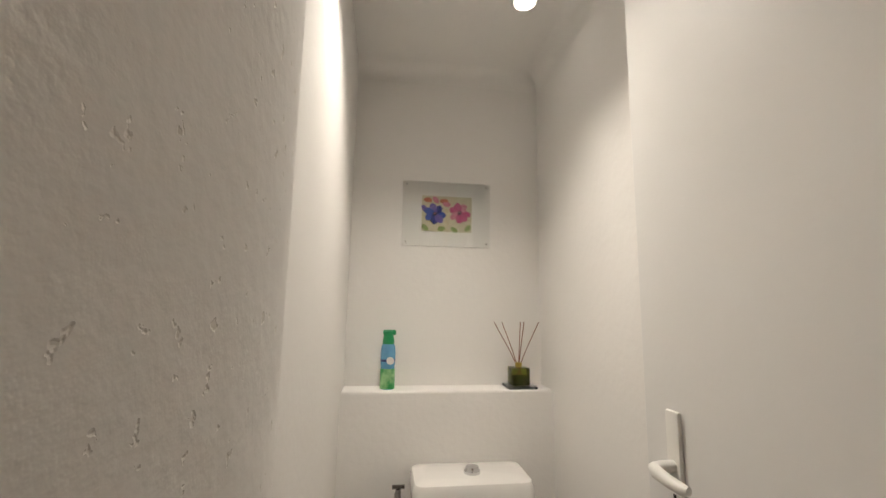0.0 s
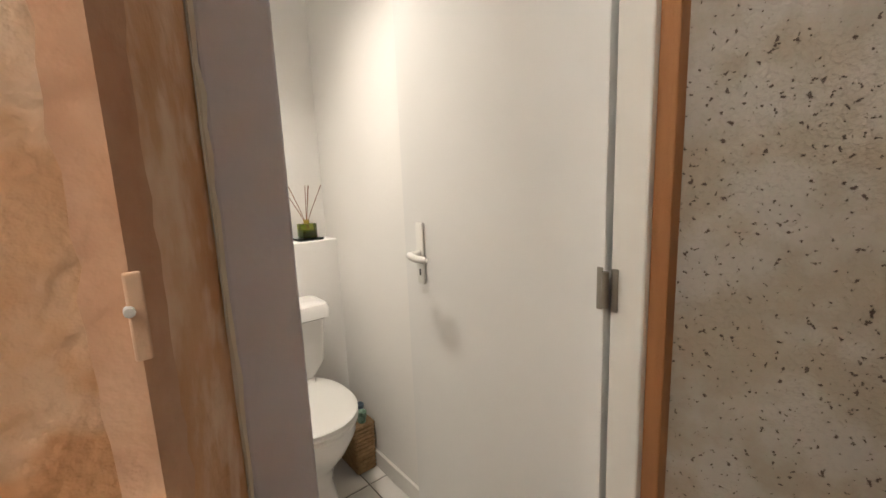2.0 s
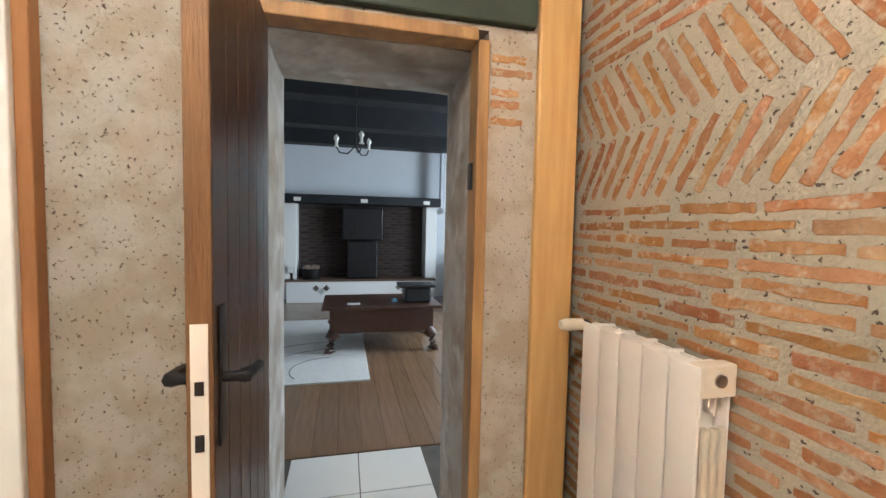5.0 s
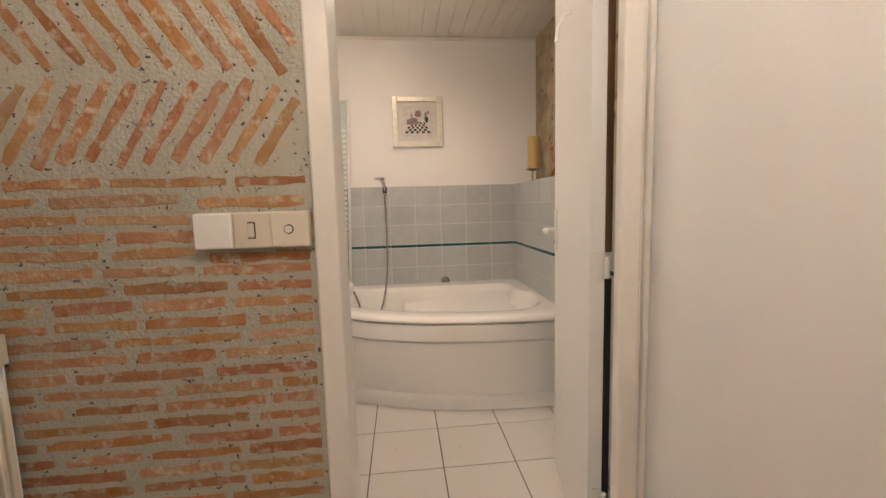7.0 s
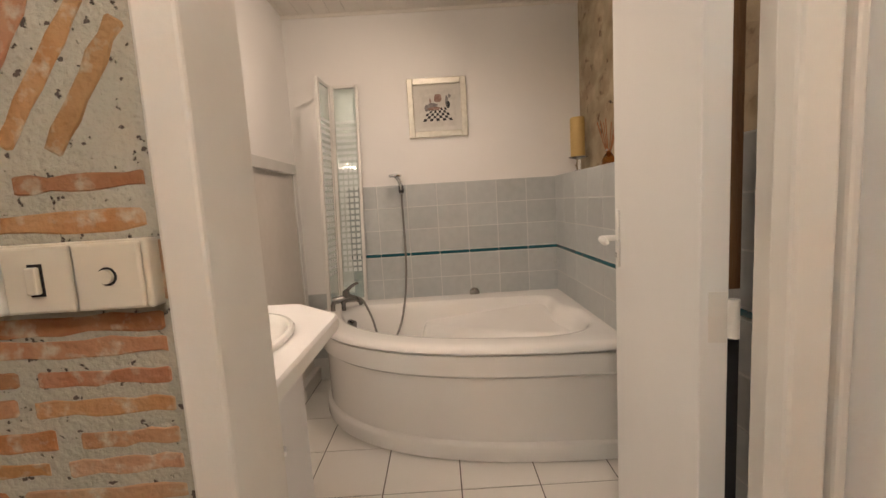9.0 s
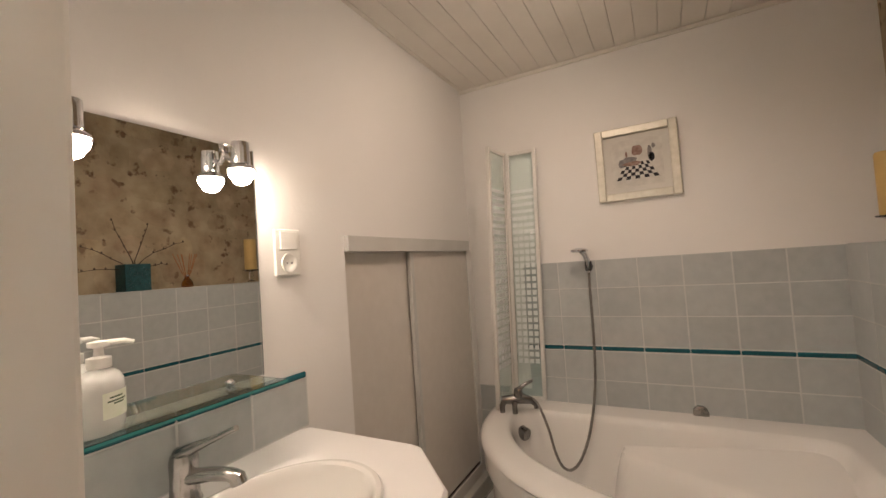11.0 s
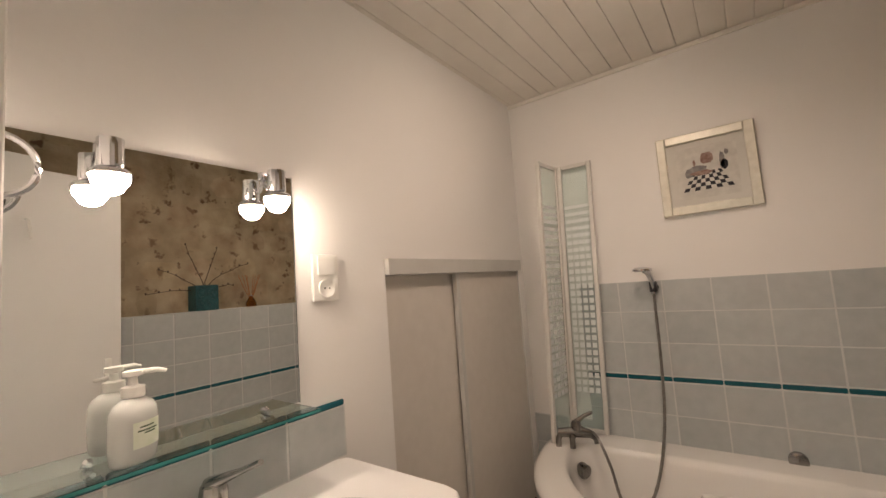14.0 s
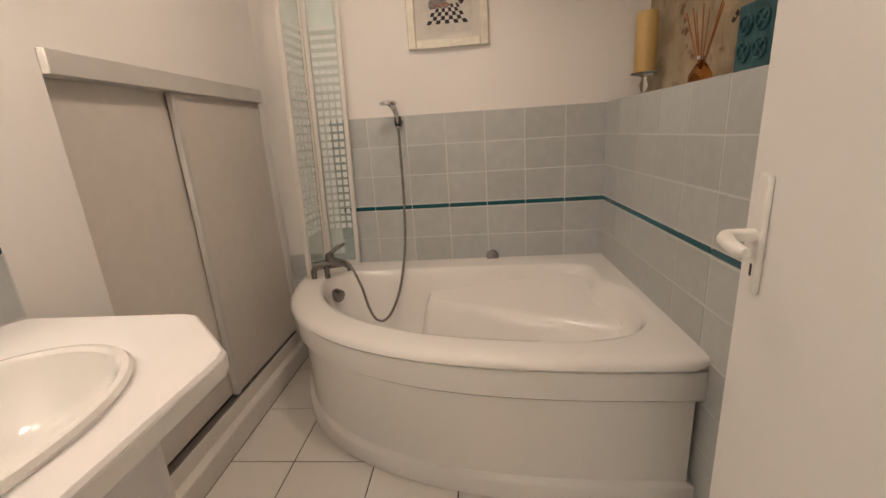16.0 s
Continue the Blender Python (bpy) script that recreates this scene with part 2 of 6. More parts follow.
GLASS = glass_material("clear_glass", (0.96, 0.98, 0.97))
GREEN_GLASS = glass_material("green_edged_glass", (0.80, 0.94, 0.92))
OLIVE_GLASS = glass_material("olive_green_glass", (0.30, 0.34, 0.03), 0.05)
SOAP_GLASS = mat("translucent_soap_plastic", (0.86, 0.87, 0.84), 0.15, 0, None, 5, 0.5, 0, 60, None, 0, 0, 0.35, 1.4)
MIRROR = mat("mirror_silver", (0.92, 0.93, 0.92), 0.0, 1.0, (0.92, 0.93, 0.92), 1, 0.5, 0, 60, None, 0, 0, 0, 1.45, None, 0.0)


# ---- mesh helpers ----
def box(bm, x0, y0, z0, x1, y1, z1, bevel=0.0, m=None, segments=2):
    vs = [bm.verts.new((x, y, z)) for x in (min(x0, x1), max(x0, x1)) for y in (min(y0, y1), max(y0, y1)) for z in (min(z0, z1), max(z0, z1))]
    fs = [bm.faces.new([vs[i] for i in f]) for f in ((0, 1, 3, 2), (4, 6, 7, 5), (0, 4, 5, 1), (2, 3, 7, 6), (0, 2, 6, 4), (1, 5, 7, 3))]
    if bevel:
        es = list({e for f in fs for e in f.edges})
        out = bmesh.ops.bevel(bm, geom=es, offset=bevel, segments=segments, affect="EDGES", profile=0.5)
        vs = list({v for f in out["faces"] for v in f.verts} | {v for v in vs if v.is_valid})
    if m is not None:
        bmesh.ops.transform(bm, matrix=m, verts=[v for v in vs if v.is_valid])
    return vs


def tube(bm, points, radius, sides=10, caps=True):
    """A round rod through points; radius: one number or one for each point."""
    pts = [Vector(p) for p in points]
    rings = []
    for i, p in enumerate(pts):
        d = (pts[min(i + 1, len(pts) - 1)] - pts[max(i - 1, 0)]).normalized()
        a = d.cross(Vector((0, 0, 1)))
        if a.length < 0.05:
            a = d.cross(Vector((1, 0, 0)))
        a.normalize()
        b = d.cross(a)
        r = radius[i] if isinstance(radius, (list, tuple)) else radius
        rings.append([bm.verts.new(p + r * (math.cos(2 * math.pi * k / sides) * a + math.sin(2 * math.pi * k / sides) * b)) for k in range(sides)])
    for r0, r1 in zip(rings, rings[1:]):
        for k in range(sides):
            bm.faces.new((r0[k], r0[(k + 1) % sides], r1[(k + 1) % sides], r1[k]))
    if caps:
        bm.faces.new(rings[0][::-1])
        bm.faces.new(rings[-1])


def lathe(bm, profile, centre=(0, 0, 0), sides=24, sx=1.0, sy=1.0):
    """A turned shape round the z axis from (radius, height) pairs."""
    rings = []
    for r, z in profile:
        rings.append([bm.verts.new((centre[0] + sx * r * math.cos(2 * math.pi * k / sides), centre[1] + sy * r * math.sin(2 * math.pi * k / sides), centre[2] + z)) for k in range(sides)])
    for r0, r1 in zip(rings, rings[1:]):
        for k in range(sides):
            bm.faces.new((r0[k], r0[(k + 1) % sides], r1[(k + 1) % sides], r1[k]))
    bm.faces.new(rings[0][::-1])
    bm.faces.new(rings[-1])


def prism(bm, outline, z0, z1, bevel=0.0):
    """An upright prism over a plan outline."""
    lo, hi = [bm.verts.new((x, y, z0)) for x, y in outline], [bm.verts.new((x, y, z1)) for x, y in outline]
    n = len(outline)
    fs = [bm.faces.new(lo[::-1]), bm.faces.new(hi)] + [bm.faces.new((lo[i], lo[(i + 1) % n], hi[(i + 1) % n], hi[i])) for i in range(n)]
    if bevel:
        bmesh.ops.bevel(bm, geom=[e for e in fs[1].edges], offset=bevel, segments=3, affect="EDGES", profile=0.5)


def rings_mesh(bm, rings, close_first=False, close_last=True):
    """A skin over rings of points, each ring closed on itself."""
    vr = [[bm.verts.new(p) for p in ring] for ring in rings]
    n = len(vr[0])
    for a, b in zip(vr, vr[1:]):
        for k in range(n):
            bm.faces.new((a[k], a[(k + 1) % n], b[(k + 1) % n], b[k]))
    if close_first:
        bm.faces.new(vr[0][::-1])
    if close_last:
        bm.faces.new(vr[-1])


def part(name, bm, material, parent=None, label="", smooth=False):
    """One mesh object from a bmesh, under a thing or a part."""
    bmesh.ops.recalc_face_normals(bm, faces=bm.faces)
    me = bpy.data.meshes.new(name)
    bm.to_mesh(me)
    bm.free()
    for mm in (material if isinstance(material, (list, tuple)) else [material]):
        me.materials.append(mm)
    if smooth:
        me.polygons.foreach_set("use_smooth", [True] * len(me.polygons))
        me.set_sharp_from_angle(angle=radians(38))
    ob = new(name, me)
    ob.parent = parent
    if label:
        ob["label"] = label
    return ob


def thing(name, label, category, group="", kind="", at=(0, 0, 0)):
    ob = new(name)
    ob.location = at
    ob.empty_display_size = 0.1
    return tagged(ob, label, category, group, kind)


def block(name, material, dims, parent=None, label="", bevel=0.0, smooth=False, m=None):
    bm = bmesh.new()
    box(bm, *dims, bevel=bevel, m=m)
    return part(name, bm, material, parent, label, smooth)


def wall(name, material, dims, label, bevel=0.0):
    return tagged(block(name, material, dims, None, "", bevel), label, "wall", "", "structure")


# ---- setting: plan ----
HALL_S, HALL_N, HALL_W, HALL_E = -1.24, 0.05, -1.36, 0.665
BATH_E, BATH_W, BATH_S, BATH_N, BATH_TOP = 0.103, -1.645, -3.584, -1.37, 2.45
WC_W, WC_E, WC_S, WC_N, WC_TOP = -0.115, 0.63, 0.2, 1.715, 2.25
# floors and ceilings
floor = tagged(block("floor", GROUT, (-2.0, -3.75, -0.12, 1.62, 1.9, -0.003)), "cream square floor tiles with dark grout", "floor", "", "structure")
tagged(block("ceiling_hall", PLASTER, (-1.6, -1.36, 2.5, 0.75, 0.2, 2.6)), "plain white hall ceiling", "ceiling", "", "structure")
tagged(block("ceiling_wc", PLASTER, (-0.3, 0.2, WC_TOP, 0.85, 1.9, 2.4)), "plain white plaster ceiling of the toilet room", "ceiling", "", "structure")

# toilet room
wall("wall_wc_north", PLASTER, (-0.3, WC_N, 0, 0.85, 1.9, 2.3), "white plaster wall behind the toilet")
wall("wall_wc_east", PLASTER, (WC_E, 0.24, 0, 0.85, WC_N, 2.3), "white plaster side wall")
wall("wall_wc_west", PLASTER, (-0.3, 0.56, 0, WC_W, WC_N, 2.3), "white plaster side wall")
bm = bmesh.new()
outline = [(WC_W, 1.60), (WC_E, 1.60), (WC_E, WC_N), (WC_W, WC_N)]
prism(bm, outline, 0, 0.995, 0.008)
tagged(part("wall_wc_ledge", bm, PLASTER), "low white plaster ledge wall behind the toilet cistern", "wall", "", "structure")
bm = bmesh.new()
prism(bm, [(-0.3, 0.2125), (-0.066, 0.2125), (-0.059, 0.28), (-0.053, 0.36), (-0.052, 0.40), (-0.0535, 0.44), (-0.057, 0.475), (-0.063, 0.51), (-0.072, 0.545), (-0.083, 0.573), (-0.098, 0.597), (-0.115, 0.612), (-0.3, 0.62)], 0, 2.3)
tagged(part("wall_wc_pier", bm, ROUGH_PLASTER, None, "", True), "rough pitted white plaster pier beside the doorway", "wall", "", "structure")
# rounded plaster coving in the upper corners
bm = bmesh.new()
for (ax, ay, bx, by, nx, ny) in ((WC_W, WC_N, WC_E, WC_N, 0, -1), (WC_E, WC_N, WC_E, 0.30, -1, 0)):
    prev = None
    for k in range(7):
        a = math.pi / 2 * k / 6
        off, z = 0.06 * (1 - math.cos(a)), WC_TOP - 0.06 * (1 - math.sin(a))
        ring = [bm.verts.new((ax + nx * (0.06 - off) * 0 + nx * off, ay + ny * off, z)), bm.verts.new((bx + nx * off, by + ny * off, z))]
        off2 = 0.06 * (1 - math.sin(a))
        for v, (px, py) in zip(ring, ((ax, ay), (bx, by))):
            v.co = Vector((px + nx * (0.06 - 0.06 * math.cos(a)), py + ny * (0.06 - 0.06 * math.cos(a)), WC_TOP - 0.06 + 0.06 * math.sin(a)))
        if prev:
            bm.faces.new((prev[0], prev[1], ring[1], ring[0]))
        prev = ring
tagged(part("trim_coving", bm, PLASTER, None, "", True), "soft rounded white plaster corner under the ceiling", "trim", "", "structure")
bm = bmesh.new()
box(bm, WC_E - 0.012, 0.9, 0, WC_E, 1.60, 0.075, 0.002)
box(bm, WC_W, 1.588, 0, WC_E - 0.012, 1.60, 0.075, 0.002)
tagged(part("baseboard", bm, FLOOR_TILE), "low cream tile skirting", "skirting", "", "structure")

# hall
bm = bmesh.new()
prism(bm, [(-1.6, HALL_N), (-0.165, HALL_N), (-0.155, HALL_N + 0.006), (-0.1065, 0.193), (-0.1065, 0.212), (-1.6, 0.212)], 0, 2.55)
terra = tagged(part("wall_hall_north", bm, TERRACOTTA), "terracotta coloured plaster wall with paint streaks", "wall", "", "structure")
bm = bmesh.new()
box(bm, -0.1062, 0.182, 0, -0.0595, 0.212, 2.06, 0.0025)
tagged(part("door_jamb", bm, SHADED_JAMB_PAINT), "painted door jamb tinted grey-lilac for its shade", "trim", "", "structure")
bm = bmesh.new()
random.seed(5)
prev = None
for k in range(90):
    z = 2.5 * k / 89
    w0 = 0.90 + random.uniform(-0.04, 0.03)
    ring = [bm.verts.new((-0.155 + 0.0485 * w + 0.001, HALL_N + 0.006 + 0.137 * w - 0.0004, z)) for w in (w0, 1.0)]
    if prev:
        bm.faces.new((prev[0], prev[1], ring[1], ring[0]))
    prev = ring
part("paint_drips", bm, FRAME_PAINT, terra, "ragged dried white paint drips")
bm = bmesh.new()
prev = None
for k in range(260):
    z = 2.5 * k / 259
    ring = [bm.verts.new((-0.170 + 0.002 * math.sin(z * 9) + random.uniform(-0.0015, 0.0015), HALL_N - 0.0008, z)), bm.verts.new((-0.160, HALL_N - 0.0040 + random.uniform(-0.0003, 0.0003), z)), bm.verts.new((-0.150 + random.uniform(-0.0008, 0.0008), HALL_N + 0.012, z))]
    if prev:
        for i in (0, 1):
            bm.faces.new((prev[i], prev[i + 1], ring[i + 1], ring[i]))
    prev = ring
ridge = bm
bm = bmesh.new()
tube(bm, [(-0.1085 + random.uniform(-0.0008, 0.0008), 0.184 + random.uniform(-0.001, 0.001), 2.05 * k / 110) for k in range(111)], [0.0034 + random.uniform(-0.0012, 0.0012) for k in range(111)], 6)
part("paint_bead", bm, FRAME_PAINT, terra, "ragged white bead of dried paint", True)
part("plaster_ridge", ridge, mat("pale_plaster_ridge", (0.66, 0.43, 0.29), 0.9, 0, (0.50, 0.27, 0.16), 30, 0.5, 0.6, 60), terra, "cracked plaster ridge along the corner")
bm = bmesh.new()
prism(bm, [(-1.5, -1.36), (-1.312, -1.36), (-1.313, -1.22), (-1.345, -1.05), (-1.354, -1.01), (-1.366, -0.985), (-1.50, -0.45), (-1.5, HALL_N), (-1.6, HALL_N), (-1.6, -1.36)], 0, 2.55)
tagged(part("wall_hall_west", bm, PLASTER, None, "", True), "plain white plaster hall wall with a soft bend", "wall", "", "structure")
wall("wall_hall_above_wc", TERRACOTTA, (-0.16, HALL_N, 2.06, HALL_E, 0.19, 2.55), "plaster over the toilet doorway")
pier = wall("wall_east_pier", STONE, (HALL_E, -0.215, 0, 1.15, 0.24, 2.65), "rough limestone wall pier with lime plaster")
bm = bmesh.new()
prism(bm, [(0.5445, 0.24), (0.5445, 0.152), (0.663, -0.2155), (0.70, -0.2155), (0.70, 0.24)], 0, 2.64)
tagged(part("wall_east_return", bm, STONE), "rough lime-plastered stone splay beside the toilet door", "wall", "", "structure")
pier2 = wall("wall_east_south_pier", STONE, (HALL_E, -1.04, 0, 1.15, -0.885, 2.65), "rough limestone wall pier beside a wooden post")
wall("wall_east_corner", STONE, (0.757, -1.36, 0, 1.15, -1.04, 2.65), "rough limestone wall behind the wooden post")
wall("wall_east_above", STONE, (HALL_E, -0.885, 1.775, 1.15, -0.215, 2.65), "limestone wall over the door lintel")
brick_wall = wall("wall_brick", MORTAR, (-0.525, -1.36, 0, 0.757, HALL_S, 2.55), "exposed thin clay brick wall in pale lime mortar")
wall("wall_brick_above_door", PLASTER, (-1.36, -1.36, 2.06, -0.525, HALL_S, 2.55), "plaster over the bathroom doorway")

# bathroom
south = wall("wall_bath_south", BATH_WALL, (-2.0, -3.75, 0, 0.5, BATH_S, 2.6), "warm white bathroom wall, lower part tiled")
east = wall("wall_bath_east", BATH_WALL, (BATH_E, -2.43, 0, 0.3, -1.36, 2.6), "warm white bathroom wall beside the cupboard")
wall("wall_bath_east_upper", BATH_WALL, (BATH_E, BATH_S, 1.50, 0.3, -2.43, 2.6), "warm white bathroom wall over the cupboard")
wall("wall_bath_east_corner", BATH_WALL, (BATH_E, BATH_S, 0, 0.3, -3.525, 1.50), "narrow warm white wall strip in the corner")
wall("wall_cupboard_back", BATH_WALL, (0.42, -3.525, 0, 0.5, -2.43, 1.50), "plain back of the built-in cupboard")
wall("wall_bath_north", BATH_WALL, (-0.525, BATH_N, 0, BATH_E, -1.361, 2.6), "warm white painted bathroom wall")
wall("wall_bath_north_west", BATH_WALL, (-2.0, BATH_N, 0, -1.353, -1.361, 2.6), "warm white painted bathroom wall")
west = wall("wall_bath_west", PALE_GROUT, (-2.0, BATH_S, 0, BATH_W, BATH_N, 1.328), "blue-grey tiled low wall with a ledge on top")
stone_wall = wall("wall_bath_stone", RUBBLE, (-2.0, BATH_S, 1.328, -1.82, BATH_N, 2.6), "old exposed limestone wall over the ledge")
bm = bmesh.new()
x = -1.82
while x < BATH_E:
    w = 0.1
    box(bm, x + 0.001, BATH_S, BATH_TOP, min(x + w - 0.001, BATH_E), BATH_N, BATH_TOP + 0.02, 0.002, None, 1)
    x += w
box(bm, -2.0, -3.75, BATH_TOP + 0.012, 0.3, -1.36, BATH_TOP + 0.1)
tagged(part("ceiling_bath", bm, CEILING_BOARD), "white tongue and groove board ceiling", "ceiling", "", "structure")
bm = bmesh.new()
box(bm, -1.82, BATH_S, BATH_TOP - 0.022, BATH_E, BATH_S + 0.014, BATH_TOP, 0.004)
tagged(part("trim_ceiling", bm, CEILING_BOARD), "thin white moulding under the board ceiling", "trim", "", "structure")
# tiled plinth under the sliding cupboard
bm = bmesh.new()
box(bm, 0.064, -3.578, 0, 0.42, -2.30, 0.098, 0.003)
plinth = tagged(part("trim_plinth", bm, FLOOR_TILE), "low cream tiled step under the built-in cupboard", "step", "", "structure")

# living room shell
living_floor = tagged(block("floor_living", WOOD_FLOOR, (1.62, -3.7, -0.12, 6.5, 2.6, -0.012)), "brown wooden board floor of the living room", "floor", "", "structure")
bm = bmesh.new()
for dims in ((6.3, -3.7, 0, 6.5, -3.47, 2.7), (6.3, -2.67, 0, 6.5, 2.6, 2.7), (6.3, -3.47, 0, 6.5, -2.67, 0.92), (6.3, -3.47, 2.02, 6.5, -2.67, 2.7)):
    box(bm, *dims)
tagged(part("wall_living_east", bm, LIVING_WALL), "white living room wall with a window", "wall", "", "structure")
bm = bmesh.new()
for dims in ((1.15, -3.7, 0, 2.6, -3.55, 2.7), (4.2, -3.7, 0, 6.3, -3.55, 2.7), (2.6, -3.7, 0, 4.2, -3.55, 0.75), (2.6, -3.7, 2.05, 4.2, -3.55, 2.7)):
    box(bm, *dims)
tagged(part("wall_living_south", bm, LIVING_WALL), "white painted living room wall with a window", "wall", "", "structure")
win2 = thing("window_2", "wide white framed living room window", "window", "", "structure", (3.4, -3.62, 0.75))
for name, dims in (("frame_side", (-0.80, -0.03, 0, -0.74, 0.03, 1.3)), ("frame_side", (0.74, -0.03, 0, 0.80, 0.03, 1.3)), ("frame_bottom", (-0.74, -0.03, 0, 0.74, 0.03, 0.06)), ("frame_top", (-0.74, -0.03, 1.24, 0.74, 0.03, 1.3)), ("mullion", (-0.03, -0.03, 0.06, 0.03, 0.03, 1.24))):
    block(name, PAINT, dims, win2, "", 0.006)
wall("wall_living_north", LIVING_WALL, (1.15, 2.5, 0, 6.3, 2.65, 2.7), "white painted living room wall")
wall("wall_living_west", LIVING_WALL, (1.0, 0.24, 0, 1.15, 2.5, 2.7), "white painted living room wall")
wall("wall_living_west_south", LIVING_WALL, (1.0, -3.7, 0, 1.15, -1.36, 2.7), "white painted living room wall")
tagged(block("ceiling_living", LIVING_WALL, (1.0, -3.7, 2.62, 6.5, 2.65, 2.75)), "white plaster ceiling between dark beams", "ceiling", "", "structure")
win = thing("window_1", "white framed window with trees outside", "window", "", "structure", (6.3, -3.07, 0.92))
bm = bmesh.new()
for dims in ((0.03, -0.40, 0, 0.09, -0.34, 1.1), (0.03, 0.34, 0, 0.09, 0.40, 1.1), (0.03, -0.34, 0, 0.09, 0.34, 0.06), (0.03, -0.34, 1.04, 0.09, 0.34, 1.1), (0.03, -0.03, 0.06, 0.09, 0.03, 1.04)):
    box(bm, *dims, bevel=0.006)
part("window_frame", bm, PAINT, win)
for y in (-0.185, 0.185):
    pane = block("pane", GLASS, (0.055, y - 0.155, 0.06, 0.06, y + 0.155, 1.04), win)
    pane.visible_shadow = False
block("window_sill", PAINT, (-0.05, -0.43, -0.03, 0.03, 0.43, 0.0), win, "", 0.006)
# flat emissive sheet; its glow replaces daylight on the garden outside
GARDEN_GLOW = glow("glowing_garden_backdrop", (0.16, 0.46, 0.50), 1.1)
tagged(block("backdrop", GARDEN_GLOW, (8.0, -6.0, -1.0, 8.05, 1.0, 4.0)), "flat glowing teal sheet standing for the daylit garden", "garden", "", "structure")

# ---- doors and frames ----
def lever_handle(parent, m, material, flip=1):
    """A long plate with a lever; m places it, its face towards +x, lever along +y * flip."""
    bm = bmesh.new()
    box(bm, 0, -0.0155, -0.085, 0.009, 0.0155, 0.085, 0.004, m)
    plate = part("handle_plate", bm, material, parent, "white enamelled lever handle plate", True)
    bm = bmesh.new()
    pts = [(0.005, 0, 0.0), (0.03, 0, 0.0), (0.046, 0.006 * flip, 0.0), (0.052, 0.020 * flip, 0.0), (0.052, 0.045 * flip, -0.003), (0.05, 0.072 * flip, -0.004), (0.047, 0.082 * flip, -0.003)]
    tube(bm, [m @ Vector(p) for p in pts], [0.009, 0.009, 0.0095, 0.0105, 0.0095, 0.009, 0.006], 10)
    part("handle_lever", bm, material, plate, "", True)
    bm = bmesh.new()
    box(bm, 0.0085, -0.003, -0.06, 0.0097, 0.003, -0.042, 0.0, m)
    part("keyhole", bm, RECESS_SHADE, plate)


# toilet door, open against the side wall
wc_door = thing("door_1", "open flat white painted toilet door", "door", "", "structure", (0.495, 0.245, 0))
block("leaf", PAINT, (0, 0.004, 0.012, 0.04, 0.615, 2.03), wc_door, "", 0.002)
lever_handle(wc_door, pose(0.0, 0.535, 1.035) @ pose(0, 0, 0, 0, 0, 180), PLASTIC, 1)
for z in (1.03, 1.80, 0.25):
    bm = bmesh.new()
    box(bm, -0.0025, 0.006, z - 0.038, 0.0, 0.017, z + 0.038, 0.0008)
    tube(bm, [(-0.006, -0.001, z - 0.032), (-0.006, -0.001, z + 0.032)], 0.0065, 10)
    box(bm, -0.0025, -0.022, z - 0.038, 0.0, -0.010, z + 0.038, 0.0008)
    part("hinge", bm, DULL_METAL, wc_door, "worn steel butt hinge", True)
STRIP = mat("orange_stained_pine", (0.42, 0.19, 0.07), 0.6, 0, (0.30, 0.125, 0.045), 5, 0.5, 0.4, 40, None, 0, 0, 0, 1.45, (8, 8, 0.7))
wc_frame = thing("door_frame", "white painted door frame with a pine edge strip", "door frame", "", "structure", (0.495, 0.2, 0))
bm = bmesh.new()
box(bm, 0.001, -0.02, 0, 0.05, 0.038, 2.06, 0.004)
part("upright", bm, FRAME_PAINT, wc_frame)
block("pine_strip", STRIP, (0.014, -0.050, 0, 0.049, -0.0205, 2.06), wc_frame, "orange-brown stained pine strip", 0.003)
block("head", FRAME_PAINT, (-0.55, -0.02, 2.03, 0.05, 0.038, 2.06), wc_frame, "", 0.004)

# bathroom door, open into the bathroom
bath_door = thing("door_2", "open flat white painted bathroom door", "door", "", "structure", (-1.235, -1.378, 0))
bath_door.rotation_euler = (0, 0, radians(-12.8))
block("leaf", PAINT, (-0.04, -0.668, 0.012, 0, -0.004, 2.03), bath_door, "", 0.002)
lever_handle(bath_door, pose(0.0, -0.608, 1.065), PLASTIC, 1)
for z in (1.0, 0.30, 1.75):
    bm = bmesh.new()
    tube(bm, [(-0.044, 0.003, z - 0.03), (-0.044, 0.003, z + 0.03)], 0.008, 10)
    box(bm, -0.038, -0.004, z - 0.04, -0.012, -0.002, z + 0.04, 0.0005)
    part("hinge", bm, FRAME_PAINT, bath_door, "white painted door hinge", True)
bm = bmesh.new()
tube(bm, [(0.001, -0.30, 1.80), (0.025, -0.30, 1.79), (0.045, -0.30, 1.75), (0.05, -0.30, 1.71)], 0.006, 8)
part("coat_hook", bm, PLASTIC, bath_door, "white plastic coat hook", True)
bath_frame = thing("door_frame", "white painted bathroom door frame", "door frame", "", "structure", (-0.95, -1.3, 0))
bm = bmesh.new()
box(bm, 0.372, -0.075, 0, 0.424, 0.072, 2.06, 0.005)
part("upright", bm, FRAME_PAINT, bath_frame)
bm = bmesh.new()
box(bm, -0.334, 0.05, 0, -0.283, 0.085, 2.06, 0.006)
box(bm, -0.345, -0.04, 0, -0.3345, 0.072, 2.06, 0.003)
box(bm, -0.3615, -0.04, 0, -0.3455, 0.083, 2.06, 0.005)
part("upright", bm, FRAME_PAINT, bath_frame)
# strips added to darken the hinge gap: black for its shade, brown higher up
block("door_seal", BLACK, (-0.353, -0.094, 0.03, -0.327, -0.088, 0.965), bath_frame, "black strip standing for shade in the lower hinge gap")
